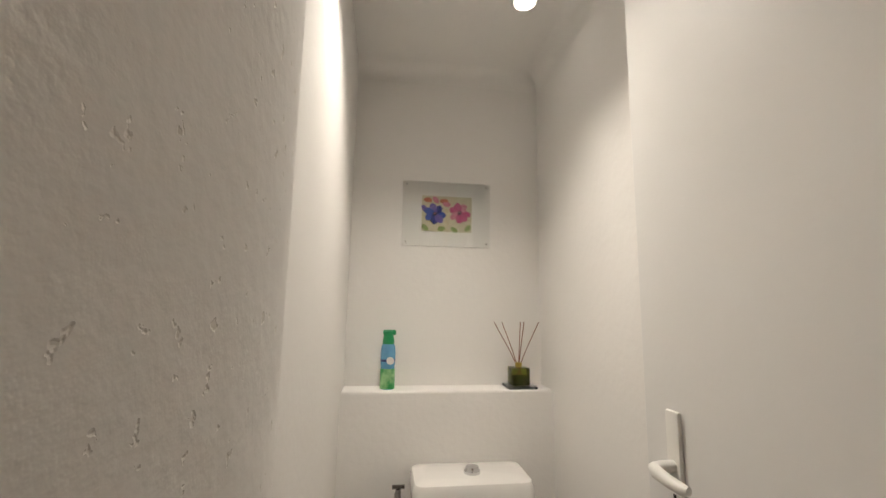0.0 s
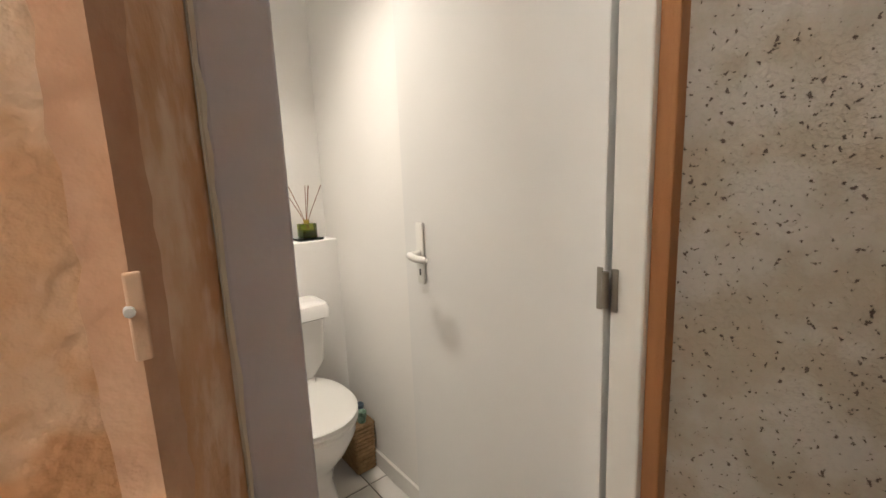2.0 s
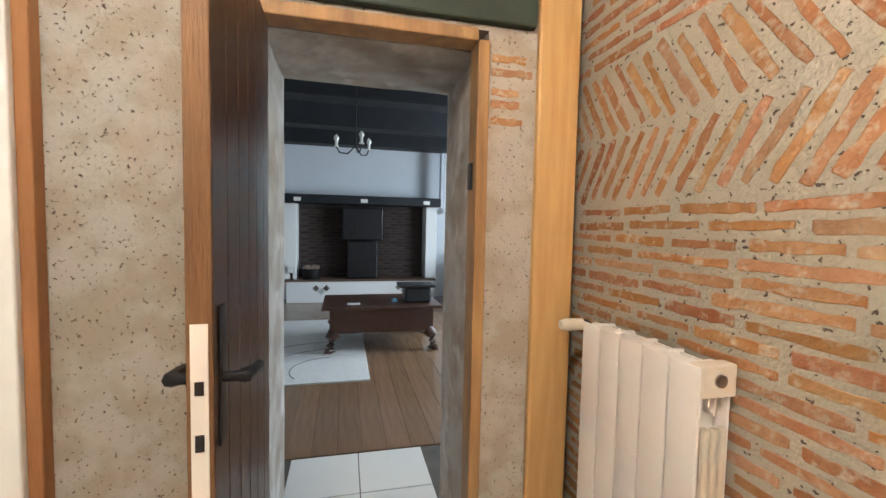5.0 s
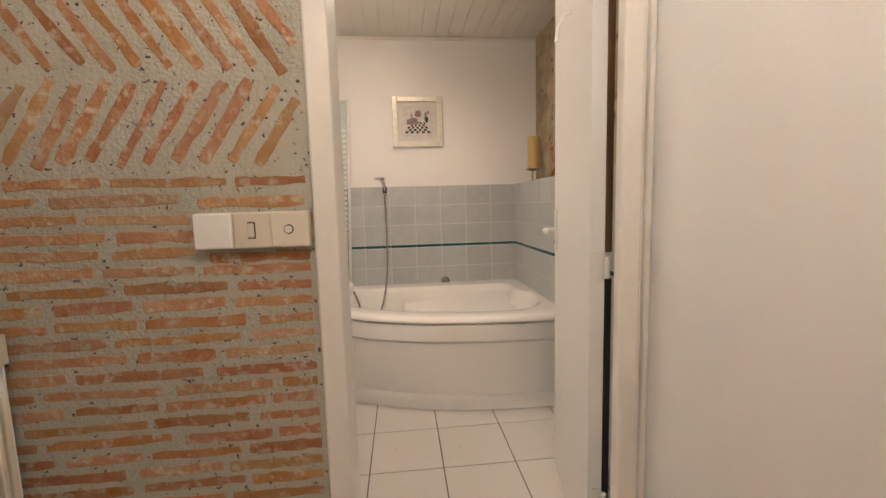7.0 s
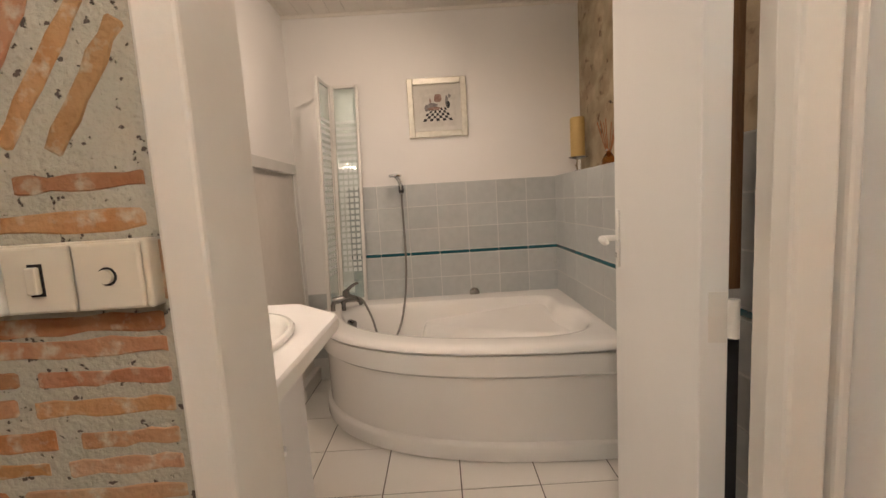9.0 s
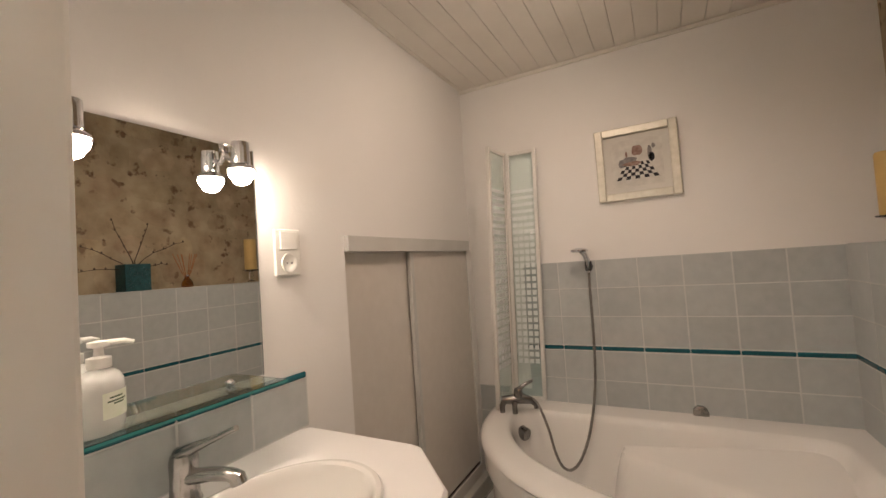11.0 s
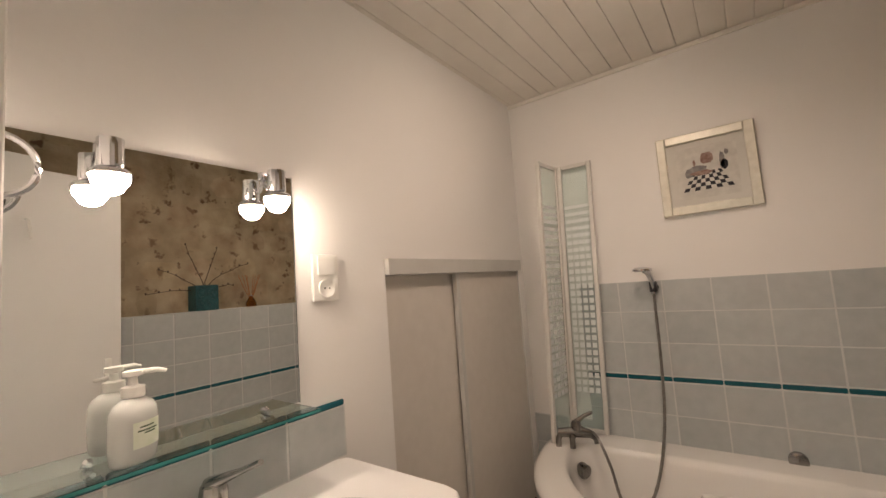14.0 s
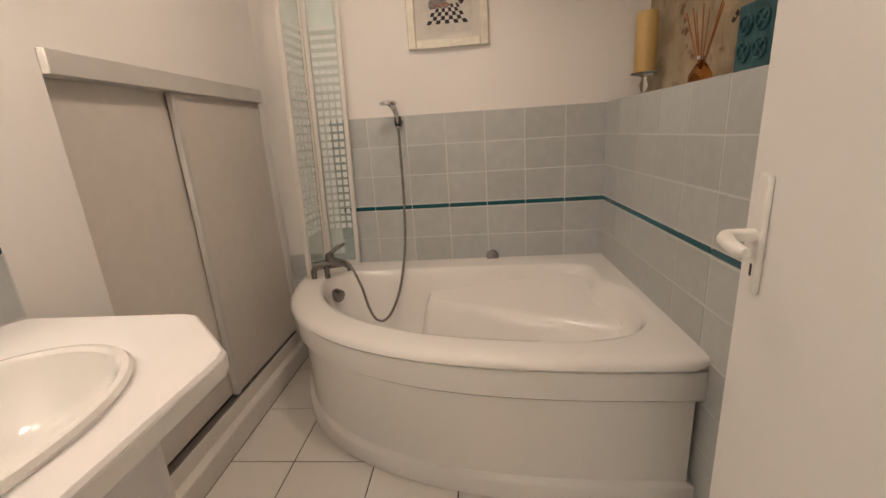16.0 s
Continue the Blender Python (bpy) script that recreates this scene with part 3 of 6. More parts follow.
block("door_seal", OLD_PINE, (-0.353, -0.094, 1.04, -0.327, -0.088, 2.0), bath_frame, "added dark brown strip in the upper hinge gap")
block("head", FRAME_PAINT, (-0.283, -0.075, 2.03, 0.36, 0.072, 2.06), bath_frame, "", 0.004)

# old living room door, open into the hall
old_door = thing("door_3", "open dark brown plank door with pine edge", "door", "", "structure", (0.655, -0.262, 0))
old_door.rotation_euler = (0, 0, radians(1.0))
for k in range(6):
    block("plank", DARK_WOOD, (-0.085 * (k + 1) + 0.001, -0.017, 0.02, -0.085 * k - 0.001, 0.0, 1.715), old_door, "", 0.003)
block("back_board", OLD_PINE, (-0.51, 0.0, 0.02, 0, 0.017, 1.715), old_door, "", 0.002)
block("edge_strip", OLD_PINE, (-0.518, -0.0175, 0.02, -0.5105, 0.0185, 1.715), old_door, "scuffed orange pine edge", 0.002)
plate = block("lock_plate", FRAME_PAINT, (-0.5205, -0.012, 0.78, -0.5182, 0.012, 1.05), old_door, "chipped white painted lock plate", 0.0005)
for z0, z1 in ((0.945, 0.965), (0.86, 0.885)):
    block("lock_bolt", IRON, (-0.5225, -0.006, z0, -0.5206, 0.006, z1), plate)
for s, y0 in ((-1, -0.019), (1, 0.019)):
    bm = bmesh.new()
    box(bm, -0.490, y0 - 0.002, 0.85, -0.460, y0 + 0.002, 1.07, 0.001)
    tube(bm, [(-0.475, y0, 0.955), (-0.475, y0 + s * 0.022, 0.955), (-0.472, y0 + s * 0.034, 0.955), (-0.44, y0 + s * 0.040, 0.952), (-0.40, y0 + s * 0.040, 0.946), (-0.385, y0 + s * 0.040, 0.934)], [0.009, 0.009, 0.013, 0.009, 0.010, 0.006], 8)
    part("handle", bm, IRON, old_door, "black wrought iron lever handle", True)
WORN_PINE = mat("worn_brown_pine", (0.46, 0.265, 0.10), 0.5, 0, (0.20, 0.10, 0.04), 4, 0.5, 0.5, 30, None, 0, 0, 0, 1.45, (6, 6, 0.9))
old_frame = thing("door_frame", "pine door frame under a dark green beam", "door frame", "", "structure", (0.655, -0.55, 0))
bm = bmesh.new()
box(bm, -0.01, -0.334, 0, 0.07, -0.298, 1.74, 0.004)
part("upright", bm, WORN_PINE, old_frame, "worn varnished pine upright")
bm = bmesh.new()
box(bm, -0.01, 0.298, 0, 0.07, 0.334, 1.74, 0.004)
part("upright", bm, OLD_PINE, old_frame)
block("head", WORN_PINE, (-0.01, -0.298, 1.735, 0.07, 0.298, 1.772), old_frame, "", 0.004)
for z in (1.35,):
    bm = bmesh.new()
    box(bm, 0.02, -0.298, z - 0.04, 0.05, -0.29, z + 0.04, 0.002)
    part("strike", bm, IRON, old_frame, "black iron catch")
bm = bmesh.new()
box(bm, 0.638, -1.028, 1.79, 0.70, 0.05, 1.90, 0.008)
tagged(part("lintel_beam", bm, GREEN_BEAM), "dark green painted wooden lintel beam", "beam", "", "structure")
bm = bmesh.new()
box(bm, 0.648, -1.178, 0, 0.756, -1.041, 2.498, 0.008)
tagged(part("wooden_post", bm, PINE), "honey coloured planed pine post in the corner", "post", "", "structure")
# limewashed reveal lining of the thick wall
rev = thing("door_reveal", "rough limewashed stone door reveal", "wall", "", "structure", (0.9, -0.55, 0))
for name, dims in (("reveal_side", (-0.17, 0.30, 0, 0.249, 0.333, 1.80)), ("reveal_side", (-0.17, -0.36, 0, 0.249, -0.33, 1.80)), ("reveal_head", (-0.17, -0.33, 1.735, 0.249, 0.30, 1.80))):
    bm = bmesh.new()
    box(bm, *dims)
    bmesh.ops.subdivide_edges(bm, edges=bm.edges[:], cuts=7, use_grid_fill=True)
    for v in bm.verts:
        v.co += Vector([0.006 * noise.noise(v.co * 9 + Vector((i * 7, 0, 0))) for i in range(3)])
    part(name, bm, REVEAL, rev, "", True)

# ---- hall things ----
rad = thing("radiator", "white flat-fronted aluminium radiator on the brick wall", "radiator", "", "", (0.11, -1.13, 0.14))
for k in range(5):
    bm = bmesh.new()
    x0 = 0.079 * k
    box(bm, x0 + 0.001, -0.008, 0.0, x0 + 0.077, 0.0, 0.80, 0.003)
    box(bm, x0 + 0.036, -0.075, 0.02, x0 + 0.048, -0.008, 0.80, 0.002)
    box(bm, x0 + 0.006, -0.082, 0.03, x0 + 0.071, -0.076, 0.79, 0.002)
    for z in (0.035, 0.775):
        tube(bm, [(x0, -0.04, z), (x0 + 0.0785, -0.04, z)], 0.022, 12)
    for q in range(4):
        box(bm, x0 + 0.008, -0.018 - 0.016 * q, 0.70 + 0.02 * (q % 2), x0 + 0.069, -0.015 - 0.016 * q, 0.795, 0.0)
    part("section", bm, RADIATOR_PAINT, rad, "", True)
bm = bmesh.new()
box(bm, -0.003, -0.085, 0.74, 0.03, -0.004, 0.805, 0.004)
part("end_cap", bm, IVORY, rad, "yellowed ivory end cap")
bm = bmesh.new()
tube(bm, [(-0.008, -0.045, 0.775), (-0.001, -0.045, 0.775)], 0.013, 12)
part("bleed_plug", bm, DULL_METAL, rad, "", True)
bm = bmesh.new()
for q in range(3):
    box(bm, -0.002, -0.07 + 0.02 * q, 0.03, 0.012, -0.058 + 0.02 * q, 0.68, 0.003)
part("side_fin", bm, IVORY, rad)
bm = bmesh.new()
tube(bm, [(0.395, -0.04, 0.775), (0.425, -0.04, 0.775), (0.445, -0.04, 0.775)], [0.012, 0.013, 0.018], 10)
tube(bm, [(0.43, -0.04, 0.775), (0.43, -0.04, 0.70), (0.43, -0.06, 0.64), (0.43, -0.06, -0.14)], 0.009, 8)
part("valve_body", bm, IRON, rad, "blackened valve and pipe", True)
bm = bmesh.new()
tube(bm, [(0.43, -0.02, 0.782), (0.43, 0.035, 0.782), (0.43, 0.05, 0.782)], [0.017, 0.018, 0.013], 14)
part("valve_head", bm, IVORY, rad, "ivory thermostatic valve head", True)

sw = thing("light_switch_box", "ivory plastic triple light switch box on bricks", "light switch", "", "", (-0.40, HALL_S, 1.142))
bm = bmesh.new()
box(bm, -0.118, -0.002, -0.039, 0.118, 0.022, 0.039, 0.003)
part("back_box", bm, IVORY, sw)
for k, (x, w) in enumerate(((0.078, 0.077), (0.0, 0.075), (-0.077, 0.074))):
    face = block("module", PLASTIC if k == 0 else IVORY, (x - w / 2, 0.0225, -0.037, x + w / 2, 0.034 if k == 0 else 0.029, 0.037), sw, "blank white cover plate" if k == 0 else "", 0.003)
    if k == 1:
        block("rocker", IVORY, (x - 0.006, 0.0295, -0.015, x + 0.006, 0.037, 0.015), face, "", 0.002)
        block("rocker_slot", RECESS_SHADE, (x - 0.008, 0.0285, -0.018, x + 0.008, 0.0296, 0.018), face)
    if k == 2:
        bm = bmesh.new()
        tube(bm, [(x, 0.0292, 0), (x, 0.034, 0)], 0.008, 14)
        part("push_button", bm, IVORY, face, "", True)
        bm = bmesh.new()
        tube(bm, [(x, 0.0285, 0), (x, 0.0297, 0)], 0.0105, 14)
        part("button_ring", bm, RECESS_SHADE, face)

# assumed lamp, always out of view, added as the hall's light source
lampy = thing("assumed_hall_lamp", "unseen opal globe lamp on a short rod, added to light the hall", "ceiling lamp", "", "", (-0.74, -0.20, 2.5))
bm = bmesh.new()
lathe(bm, [(0.01, 0), (0.05, 0), (0.05, -0.018), (0.02, -0.03), (0.006, -0.034)])
part("ceiling_rose", bm, PAINT, lampy, "", True)
bm = bmesh.new()
tube(bm, [(0, 0, -0.03), (0, 0, -0.285)], 0.006, 10)
part("rod", bm, CHROME, lampy, "", True)
bm = bmesh.new()
lathe(bm, [(0.015, 0.092), (0.045, 0.082), (0.075, 0.055), (0.092, 0.0), (0.075, -0.055), (0.045, -0.082), (0.005, -0.093)], (0, 0, -0.38), 28)
part("globe", bm, glow("opal_lamp_glass", (1.0, 0.975, 0.90), 47.0), lampy, "glowing opal glass globe", True)

# ---- toilet room things ----
pic = thing("flower_picture", "frameless watercolour of two flowers with white mount", "picture", "", "", (0.2505, WC_N, 1.643))
bm = bmesh.new()
box(bm, -0.173, -0.006, -0.128, 0.173, -0.001, 0.128, 0.001)
part("backing", bm, mat("mount_card", (0.80, 0.77, 0.74), 0.6, 0, (0.77, 0.74, 0.71)), pic)
random.seed(11)
PAPER = mat("watercolour_wash", (0.62, 0.60, 0.42), 0.7, 0, (0.50, 0.42, 0.30), 40, 0.6)
paper = block("watercolour", PAPER, (-0.098, -0.0072, -0.070, 0.100, -0.0062, 0.072), pic, "loose watercolour of a blue and a pink flower")
PIGMENTS = {"blue": (0.05, 0.10, 0.42), "deep_blue": (0.02, 0.03, 0.22), "violet": (0.17, 0.12, 0.42), "pink": (0.55, 0.08, 0.22), "rose": (0.66, 0.24, 0.32), "red": (0.60, 0.20, 0.12), "green": (0.28, 0.36, 0.12), "dark": (0.03, 0.03, 0.05)}
INK = {k: mat("pigment_" + k, [0.6 * c for c in v], 0.7, 0, [c * 1.1 for c in v], 60, 0.7) for k, v in PIGMENTS.items()}


def blot(parent, name, ink, x, z, rx, rz, y, turn=0.0, n=14, wob=0.15):
    bm = bmesh.new()
    vs = []
    for k in range(n):
        a = 2 * math.pi * k / n
        r = 1 + random.uniform(-wob, wob)
        u, w = rx * r * math.cos(a), rz * r * math.sin(a)
        vs.append(bm.verts.new((x + u * math.cos(turn) - w * math.sin(turn), y, z + u * math.sin(turn) + w * math.cos(turn))))
    bm.faces.new(vs)
    return part(name, bm, ink, parent)


layer = [-0.00735]


def flower(cx, cz, inks, n, size):
    for k in range(n):
        a = 2 * math.pi * k / n + random.uniform(-0.2, 0.2)
        layer[0] -= 0.00003
        blot(paper, "petal", INK[inks[k % len(inks)]], cx + size * 0.55 * math.cos(a), cz + size * 0.5 * math.sin(a), size * 0.5, size * 0.34, layer[0], a)
    layer[0] -= 0.00003
    blot(paper, "flower_centre", INK["dark"], cx, cz, size * 0.2, size * 0.2, layer[0])
    layer[0] -= 0.00003
    blot(paper, "flower_eye", INK["rose"], cx, cz + 0.002, size * 0.07, size * 0.07, layer[0])


for x, z, ink in ((-0.075, 0.055, "red"), (-0.045, 0.058, "rose"), (-0.01, 0.052, "red"), (0.0, 0.04, "rose"), (-0.085, -0.055, "green"), (-0.02, -0.058, "green"), (0.03, -0.06, "green"), (0.085, -0.052, "green"), (-0.088, 0.02, "violet")):
    layer[0] -= 0.00003
    blot(paper, "leaf_stroke", INK[ink], x, z, 0.016, 0.010, layer[0], random.uniform(-1, 1))
flower(-0.047, 0.0, ("blue", "deep_blue", "violet", "blue"), 7, 0.042)
flower(0.052, 0.008, ("pink", "rose", "pink"), 7, 0.042)
bm = bmesh.new()
box(bm, -0.1735, -0.0115, -0.1285, 0.1735, -0.0095, 0.1285)
pane = part("cover_glass", bm, GLASS, pic)
pane.visible_shadow = False
for x in (-0.158, 0.158):
    for z in (-0.114, 0.114):
        bm = bmesh.new()
        tube(bm, [(x, -0.0125, z), (x, -0.009, z)], 0.0035, 10)
        part("screw", bm, DULL_METAL, pic, "", True)

can = thing("air_freshener_can", "blue and green air freshener spray can on the ledge", "spray can", "", "", (0.04, 1.655, 0.995))
bm = bmesh.new()
lathe(bm, [(0.024, 0), (0.0255, 0.004), (0.0255, 0.06), (0.024, 0.075), (0.0255, 0.09), (0.0265, 0.12), (0.024, 0.145), (0.020, 0.155)], sides=24)
part("body", bm, mat("light_blue_can", (0.20, 0.48, 0.72), 0.25, 0.2, (0.14, 0.38, 0.62), 20), can, "light blue printed can", True)
bm = bmesh.new()
lathe(bm, [(0.0262, 0.002), (0.0262, 0.04), (0.0262, 0.062), (0.0258, 0.07)], sides=24)
part("printed_leaves", bm, mat("green_leaf_print", (0.03, 0.30, 0.08), 0.3, 0, (0.30, 0.55, 0.25), 30, 0.2), can, "green leaf print", True)
bm = bmesh.new()
lathe(bm, [(0.0263, 0.094), (0.0272, 0.102)], sides=24)
part("label_band", bm, mat("navy_print", (0.02, 0.04, 0.16), 0.3), can, "dark blue stripe", True)
bm = bmesh.new()
tube(bm, [(0.008, -0.0255, 0.098), (0.008, -0.0275, 0.098)], 0.013, 16)
part("label_disc", bm, PLASTIC, can, "round pale label", True)
bm = bmesh.new()
lathe(bm, [(0.0205, 0.153), (0.021, 0.165), (0.018, 0.18), (0.017, 0.19), (0.020, 0.198), (0.012, 0.203)], sides=20)
box(bm, -0.02, -0.012, 0.185, 0.026, 0.012, 0.203, 0.005)
part("cap", bm, mat("green_plastic_cap", (0.02, 0.28, 0.10), 0.35), can, "green plastic nozzle cap", True)

reed = thing("reed_diffuser", "olive green glass reed diffuser on a glass coaster", "diffuser", "", "", (0.52, 1.655, 0.995))
block("coaster", GREEN_GLASS, (-0.05, -0.05, 0.0, 0.055, 0.045, 0.009), reed, "thin square glass coaster", 0.002)
bm = bmesh.new()
box(bm, -0.033, -0.033, 0.010, 0.033, 0.033, 0.072, 0.004)
part("bottle", bm, OLIVE_GLASS, reed, "square olive green glass bottle", True)
block("perfume", mat("dark_olive_liquid", (0.05, 0.07, 0.01), 0.2), (-0.028, -0.028, 0.014, 0.028, 0.028, 0.042), reed)
bm = bmesh.new()
lathe(bm, [(0.012, 0.0725), (0.013, 0.088), (0.008, 0.089)], sides=16)
part("collar", bm, mat("amber_collar", (0.45, 0.32, 0.06), 0.3, 0.4), reed, "", True)
STICK = mat("brown_reed", (0.30, 0.12, 0.06), 0.8, 0, (0.20, 0.08, 0.04), 50)
for dx, dy in ((-0.095, -0.01), (-0.06, 0.01), (0.012, 0.01), (0.02, -0.01), (0.028, 0.015), (0.08, 0.0), (0.016, 0.02)):
    bm = bmesh.new()
    tube(bm, [(-dx * 0.1, -dy * 0.1, 0.045), (dx * 0.35, dy * 0.35, 0.13), (dx, dy, 0.235)], 0.0016, 6)
    part("reed", bm, STICK, reed, "", True)

toilet = thing("toilet", "white ceramic close-coupled toilet with closed lid", "toilet", "", "", (0.315, 1.355, 0))


def oval(cx, cy, rx, ry, z, n=40, p=2.2, back=None):
    pts = []
    for k in range(n):
        a = 2 * math.pi * k / n
        c, s = math.cos(a), math.sin(a)
        x, y = cx + rx * math.copysign(abs(c) ** (2 / p), c), cy + ry * math.copysign(abs(s) ** (2 / p), s)
        if back is not None:
            y = min(y, back)
        pts.append((x, y, z))
    return pts


bm = bmesh.new()
rings_mesh(bm, [oval(0, 0.02, 0.105, 0.17, 0.0), oval(0, 0.02, 0.10, 0.165, 0.03), oval(0, 0.03, 0.09, 0.15, 0.12), oval(0, 0.02, 0.10, 0.17, 0.20), oval(0, -0.01, 0.14, 0.21, 0.28), oval(0, -0.03, 0.168, 0.225, 0.35), oval(0, -0.03, 0.172, 0.228, 0.385), oval(0, -0.03, 0.165, 0.22, 0.395)], True, True)
part("bowl", bm, CERAMIC, toilet, "", True)
bm = bmesh.new()
rings_mesh(bm, [oval(0, -0.035, 0.168, 0.222, 0.397), oval(0, -0.035, 0.178, 0.232, 0.400), oval(0, -0.035, 0.179, 0.233, 0.410), oval(0, -0.035, 0.175, 0.228, 0.414)], True, True)
part("seat", bm, PLASTIC, toilet, "", True)
bm = bmesh.new()
rings_mesh(bm, [oval(0, -0.03, 0.172, 0.228, 0.4145, back=0.16), oval(0, -0.03, 0.180, 0.236, 0.418, back=0.165), oval(0, -0.03, 0.180, 0.236, 0.428, back=0.165), oval(0, -0.03, 0.172, 0.226, 0.434, back=0.16), oval(0, -0.03, 0.10, 0.14, 0.437, back=0.14)], True, True)
part("lid", bm, PLASTIC, toilet, "", True)
for x in (-0.07, 0.07):
    bm = bmesh.new()
    tube(bm, [(x - 0.015, 0.175, 0.412), (x + 0.015, 0.175, 0.412)], 0.010, 10)
    part("lid_hinge", bm, PLASTIC, toilet, "", True)


def slab(x0, x1, y0, y1, z, r=0.03, n=6):
    pts = []
    for cx, cy, a0 in ((x1 - r, y1 - r, 0), (x0 + r, y1 - r, 90), (x0 + r, y0 + r, 180), (x1 - r, y0 + r, 270)):
        for k in range(n + 1):
            a = radians(a0 + 90 * k / n)
            pts.append((cx + r * math.cos(a), cy + r * math.sin(a), z))
    return pts


bm = bmesh.new()
rings_mesh(bm, [slab(-0.09, 0.09, 0.02, 0.236, 0.30), slab(-0.10, 0.10, 0.02, 0.236, 0.395), slab(-0.105, 0.115, 0.11, 0.236, 0.45), slab(-0.14, 0.15, 0.085, 0.236, 0.52), slab(-0.165, 0.155, 0.07, 0.236, 0.62), slab(-0.175, 0.16, 0.065, 0.236, 0.707)], True, True)
part("cistern", bm, CERAMIC, toilet, "", True)
bm = bmesh.new()
rings_mesh(bm, [slab(-0.185, 0.168, 0.055, 0.236, 0.7075), slab(-0.195, 0.176, 0.045, 0.238, 0.713), slab(-0.195, 0.176, 0.045, 0.238, 0.750), slab(-0.188, 0.169, 0.053, 0.232, 0.765), slab(-0.16, 0.14, 0.08, 0.21, 0.771)], True, True)
part("cistern_lid", bm, CERAMIC, toilet, "", True)
bm = bmesh.new()
lathe(bm, [(0.026, 0.769), (0.026, 0.778), (0.022, 0.782), (0.020, 0.790), (0.012, 0.792)], (-0.005, 0.13, 0), 20)
part("flush_button", bm, CHROME, toilet, "chrome flush button", True)

valve = thing("stop_valve", "small tarnished chrome stop valve with hose", "valve", "", "", (0.085, 1.60, 0.67))
bm = bmesh.new()
tube(bm, [(0, -0.002, 0), (0, -0.05, 0)], 0.011, 12)
tube(bm, [(0, -0.045, 0.0), (0, -0.045, 0.035)], 0.009, 10)
tube(bm, [(-0.02, -0.045, 0.04), (0.02, -0.045, 0.04)], 0.007, 8)
part("body", bm, DARK_CHROME, valve, "", True)
bm = bmesh.new()
tube(bm, [(0, -0.045, 0), (0.025, -0.05, 0.002), (0.055, -0.055, 0.0), (0.06, -0.06, -0.02)], 0.006, 8)
part("hose", bm, CHROME, valve, "", True)

bask = thing("magazine_basket", "woven wicker basket full of rolled magazines", "basket", "", "", (0.57, 1.46, 0))
WICKER = mat("tan_wicker", (0.36, 0.24, 0.12), 0.85, 0, (0.20, 0.12, 0.06), 40, 0.5, 0.9, 160)
bm = bmesh.new()
for k in range(12):
    z = 0.004 + k * 0.018
    w = 0.044 + 0.0006 * k
    rings_mesh(bm, [slab(-w, w, -0.105, 0.115, z, 0.012), slab(-w - 0.004, w + 0.004, -0.109, 0.119, z + 0.009, 0.012), slab(-w, w, -0.105, 0.115, z + 0.0178, 0.012)], k == 0, True)
part("weave", bm, WICKER, bask, "", True)
for k, (x, y, h, c) in enumerate(((-0.025, -0.05, 0.285, (0.05, 0.10, 0.09)), (0.0, 0.0, 0.30, (0.55, 0.56, 0.52)), (0.022, -0.02, 0.275, (0.03, 0.05, 0.07)), (-0.015, 0.05, 0.29, (0.10, 0.28, 0.22)), (0.02, 0.06, 0.28, (0.45, 0.40, 0.34)), (0.005, -0.075, 0.27, (0.08, 0.14, 0.10)))):
    bm = bmesh.new()
    tube(bm, [(x, y, 0.223), (x + 0.004, y - 0.006, h)], 0.018, 10)
    part("magazine", bm, mat("magazine_print_%d" % k, c, 0.4, 0, [min(1, v * 2 + 0.05) for v in c], 60, 0.2), bask, "", True)

roll = thing("toilet_roll_holder", "white toilet roll holder with a paper roll", "roll holder", "", "", (WC_W, 0.83, 0.70))
bm = bmesh.new()
box(bm, 0.0, -0.03, -0.03, 0.008, 0.03, 0.03, 0.003)
tube(bm, [(0.006, 0, 0), (0.05, 0.0, 0.03), (0.09, 0, 0.025), (0.105, -0.01, 0.0), (0.105, -0.03, -0.02), (0.105, -0.13, -0.02)], 0.007, 10)
part("arm", bm, PLASTIC, roll, "", True)
bm = bmesh.new()
tube(bm, [(0.105, -0.125, -0.03), (0.105, -0.03, -0.03)], 0.038, 20)
part("paper_roll", bm, mat("tissue_paper", (0.82, 0.80, 0.77), 0.95, 0, (0.78, 0.76, 0.73), 30, 0.5, 0.3, 120), roll, "", True)

bell = thing("push_button", "small white push button on terracotta plaster", "push button", "", "", (-0.1625, HALL_N - 0.0035, 1.192))
block("plate", mat("plastered_over_plate", (0.66, 0.47, 0.34), 0.8, 0, (0.58, 0.38, 0.25), 60, 0.5, 0.4, 90), (0.0005, -0.0032, -0.017, 0.0055, -0.001, 0.012), bell, "long plate smeared with plaster", 0.0008)
bm = bmesh.new()
tube(bm, [(0.001, -0.0015, 0.0), (0.001, -0.006, 0.0)], 0.0016, 10)
part("button", bm, PLASTIC, bell, "", True)

wsw = thing("light_switch", "white plastic light switch on rough plaster", "light switch", "", "", (-0.0662, 0.2335, 1.1725))
block("plate", PLASTIC, (0, -0.0095, -0.0185, 0.0045, 0.0095, 0.0185), wsw, "", 0.001)
block("rocker", PLASTIC, (0.0047, -0.0035, -0.0070, 0.0085, 0.0035, 0.0059), wsw, "", 0.0008)
block("rocker_slot", RECESS_SHADE, (0.0042, -0.0042, -0.0096, 0.0048, 0.0042, 0.0083), wsw)

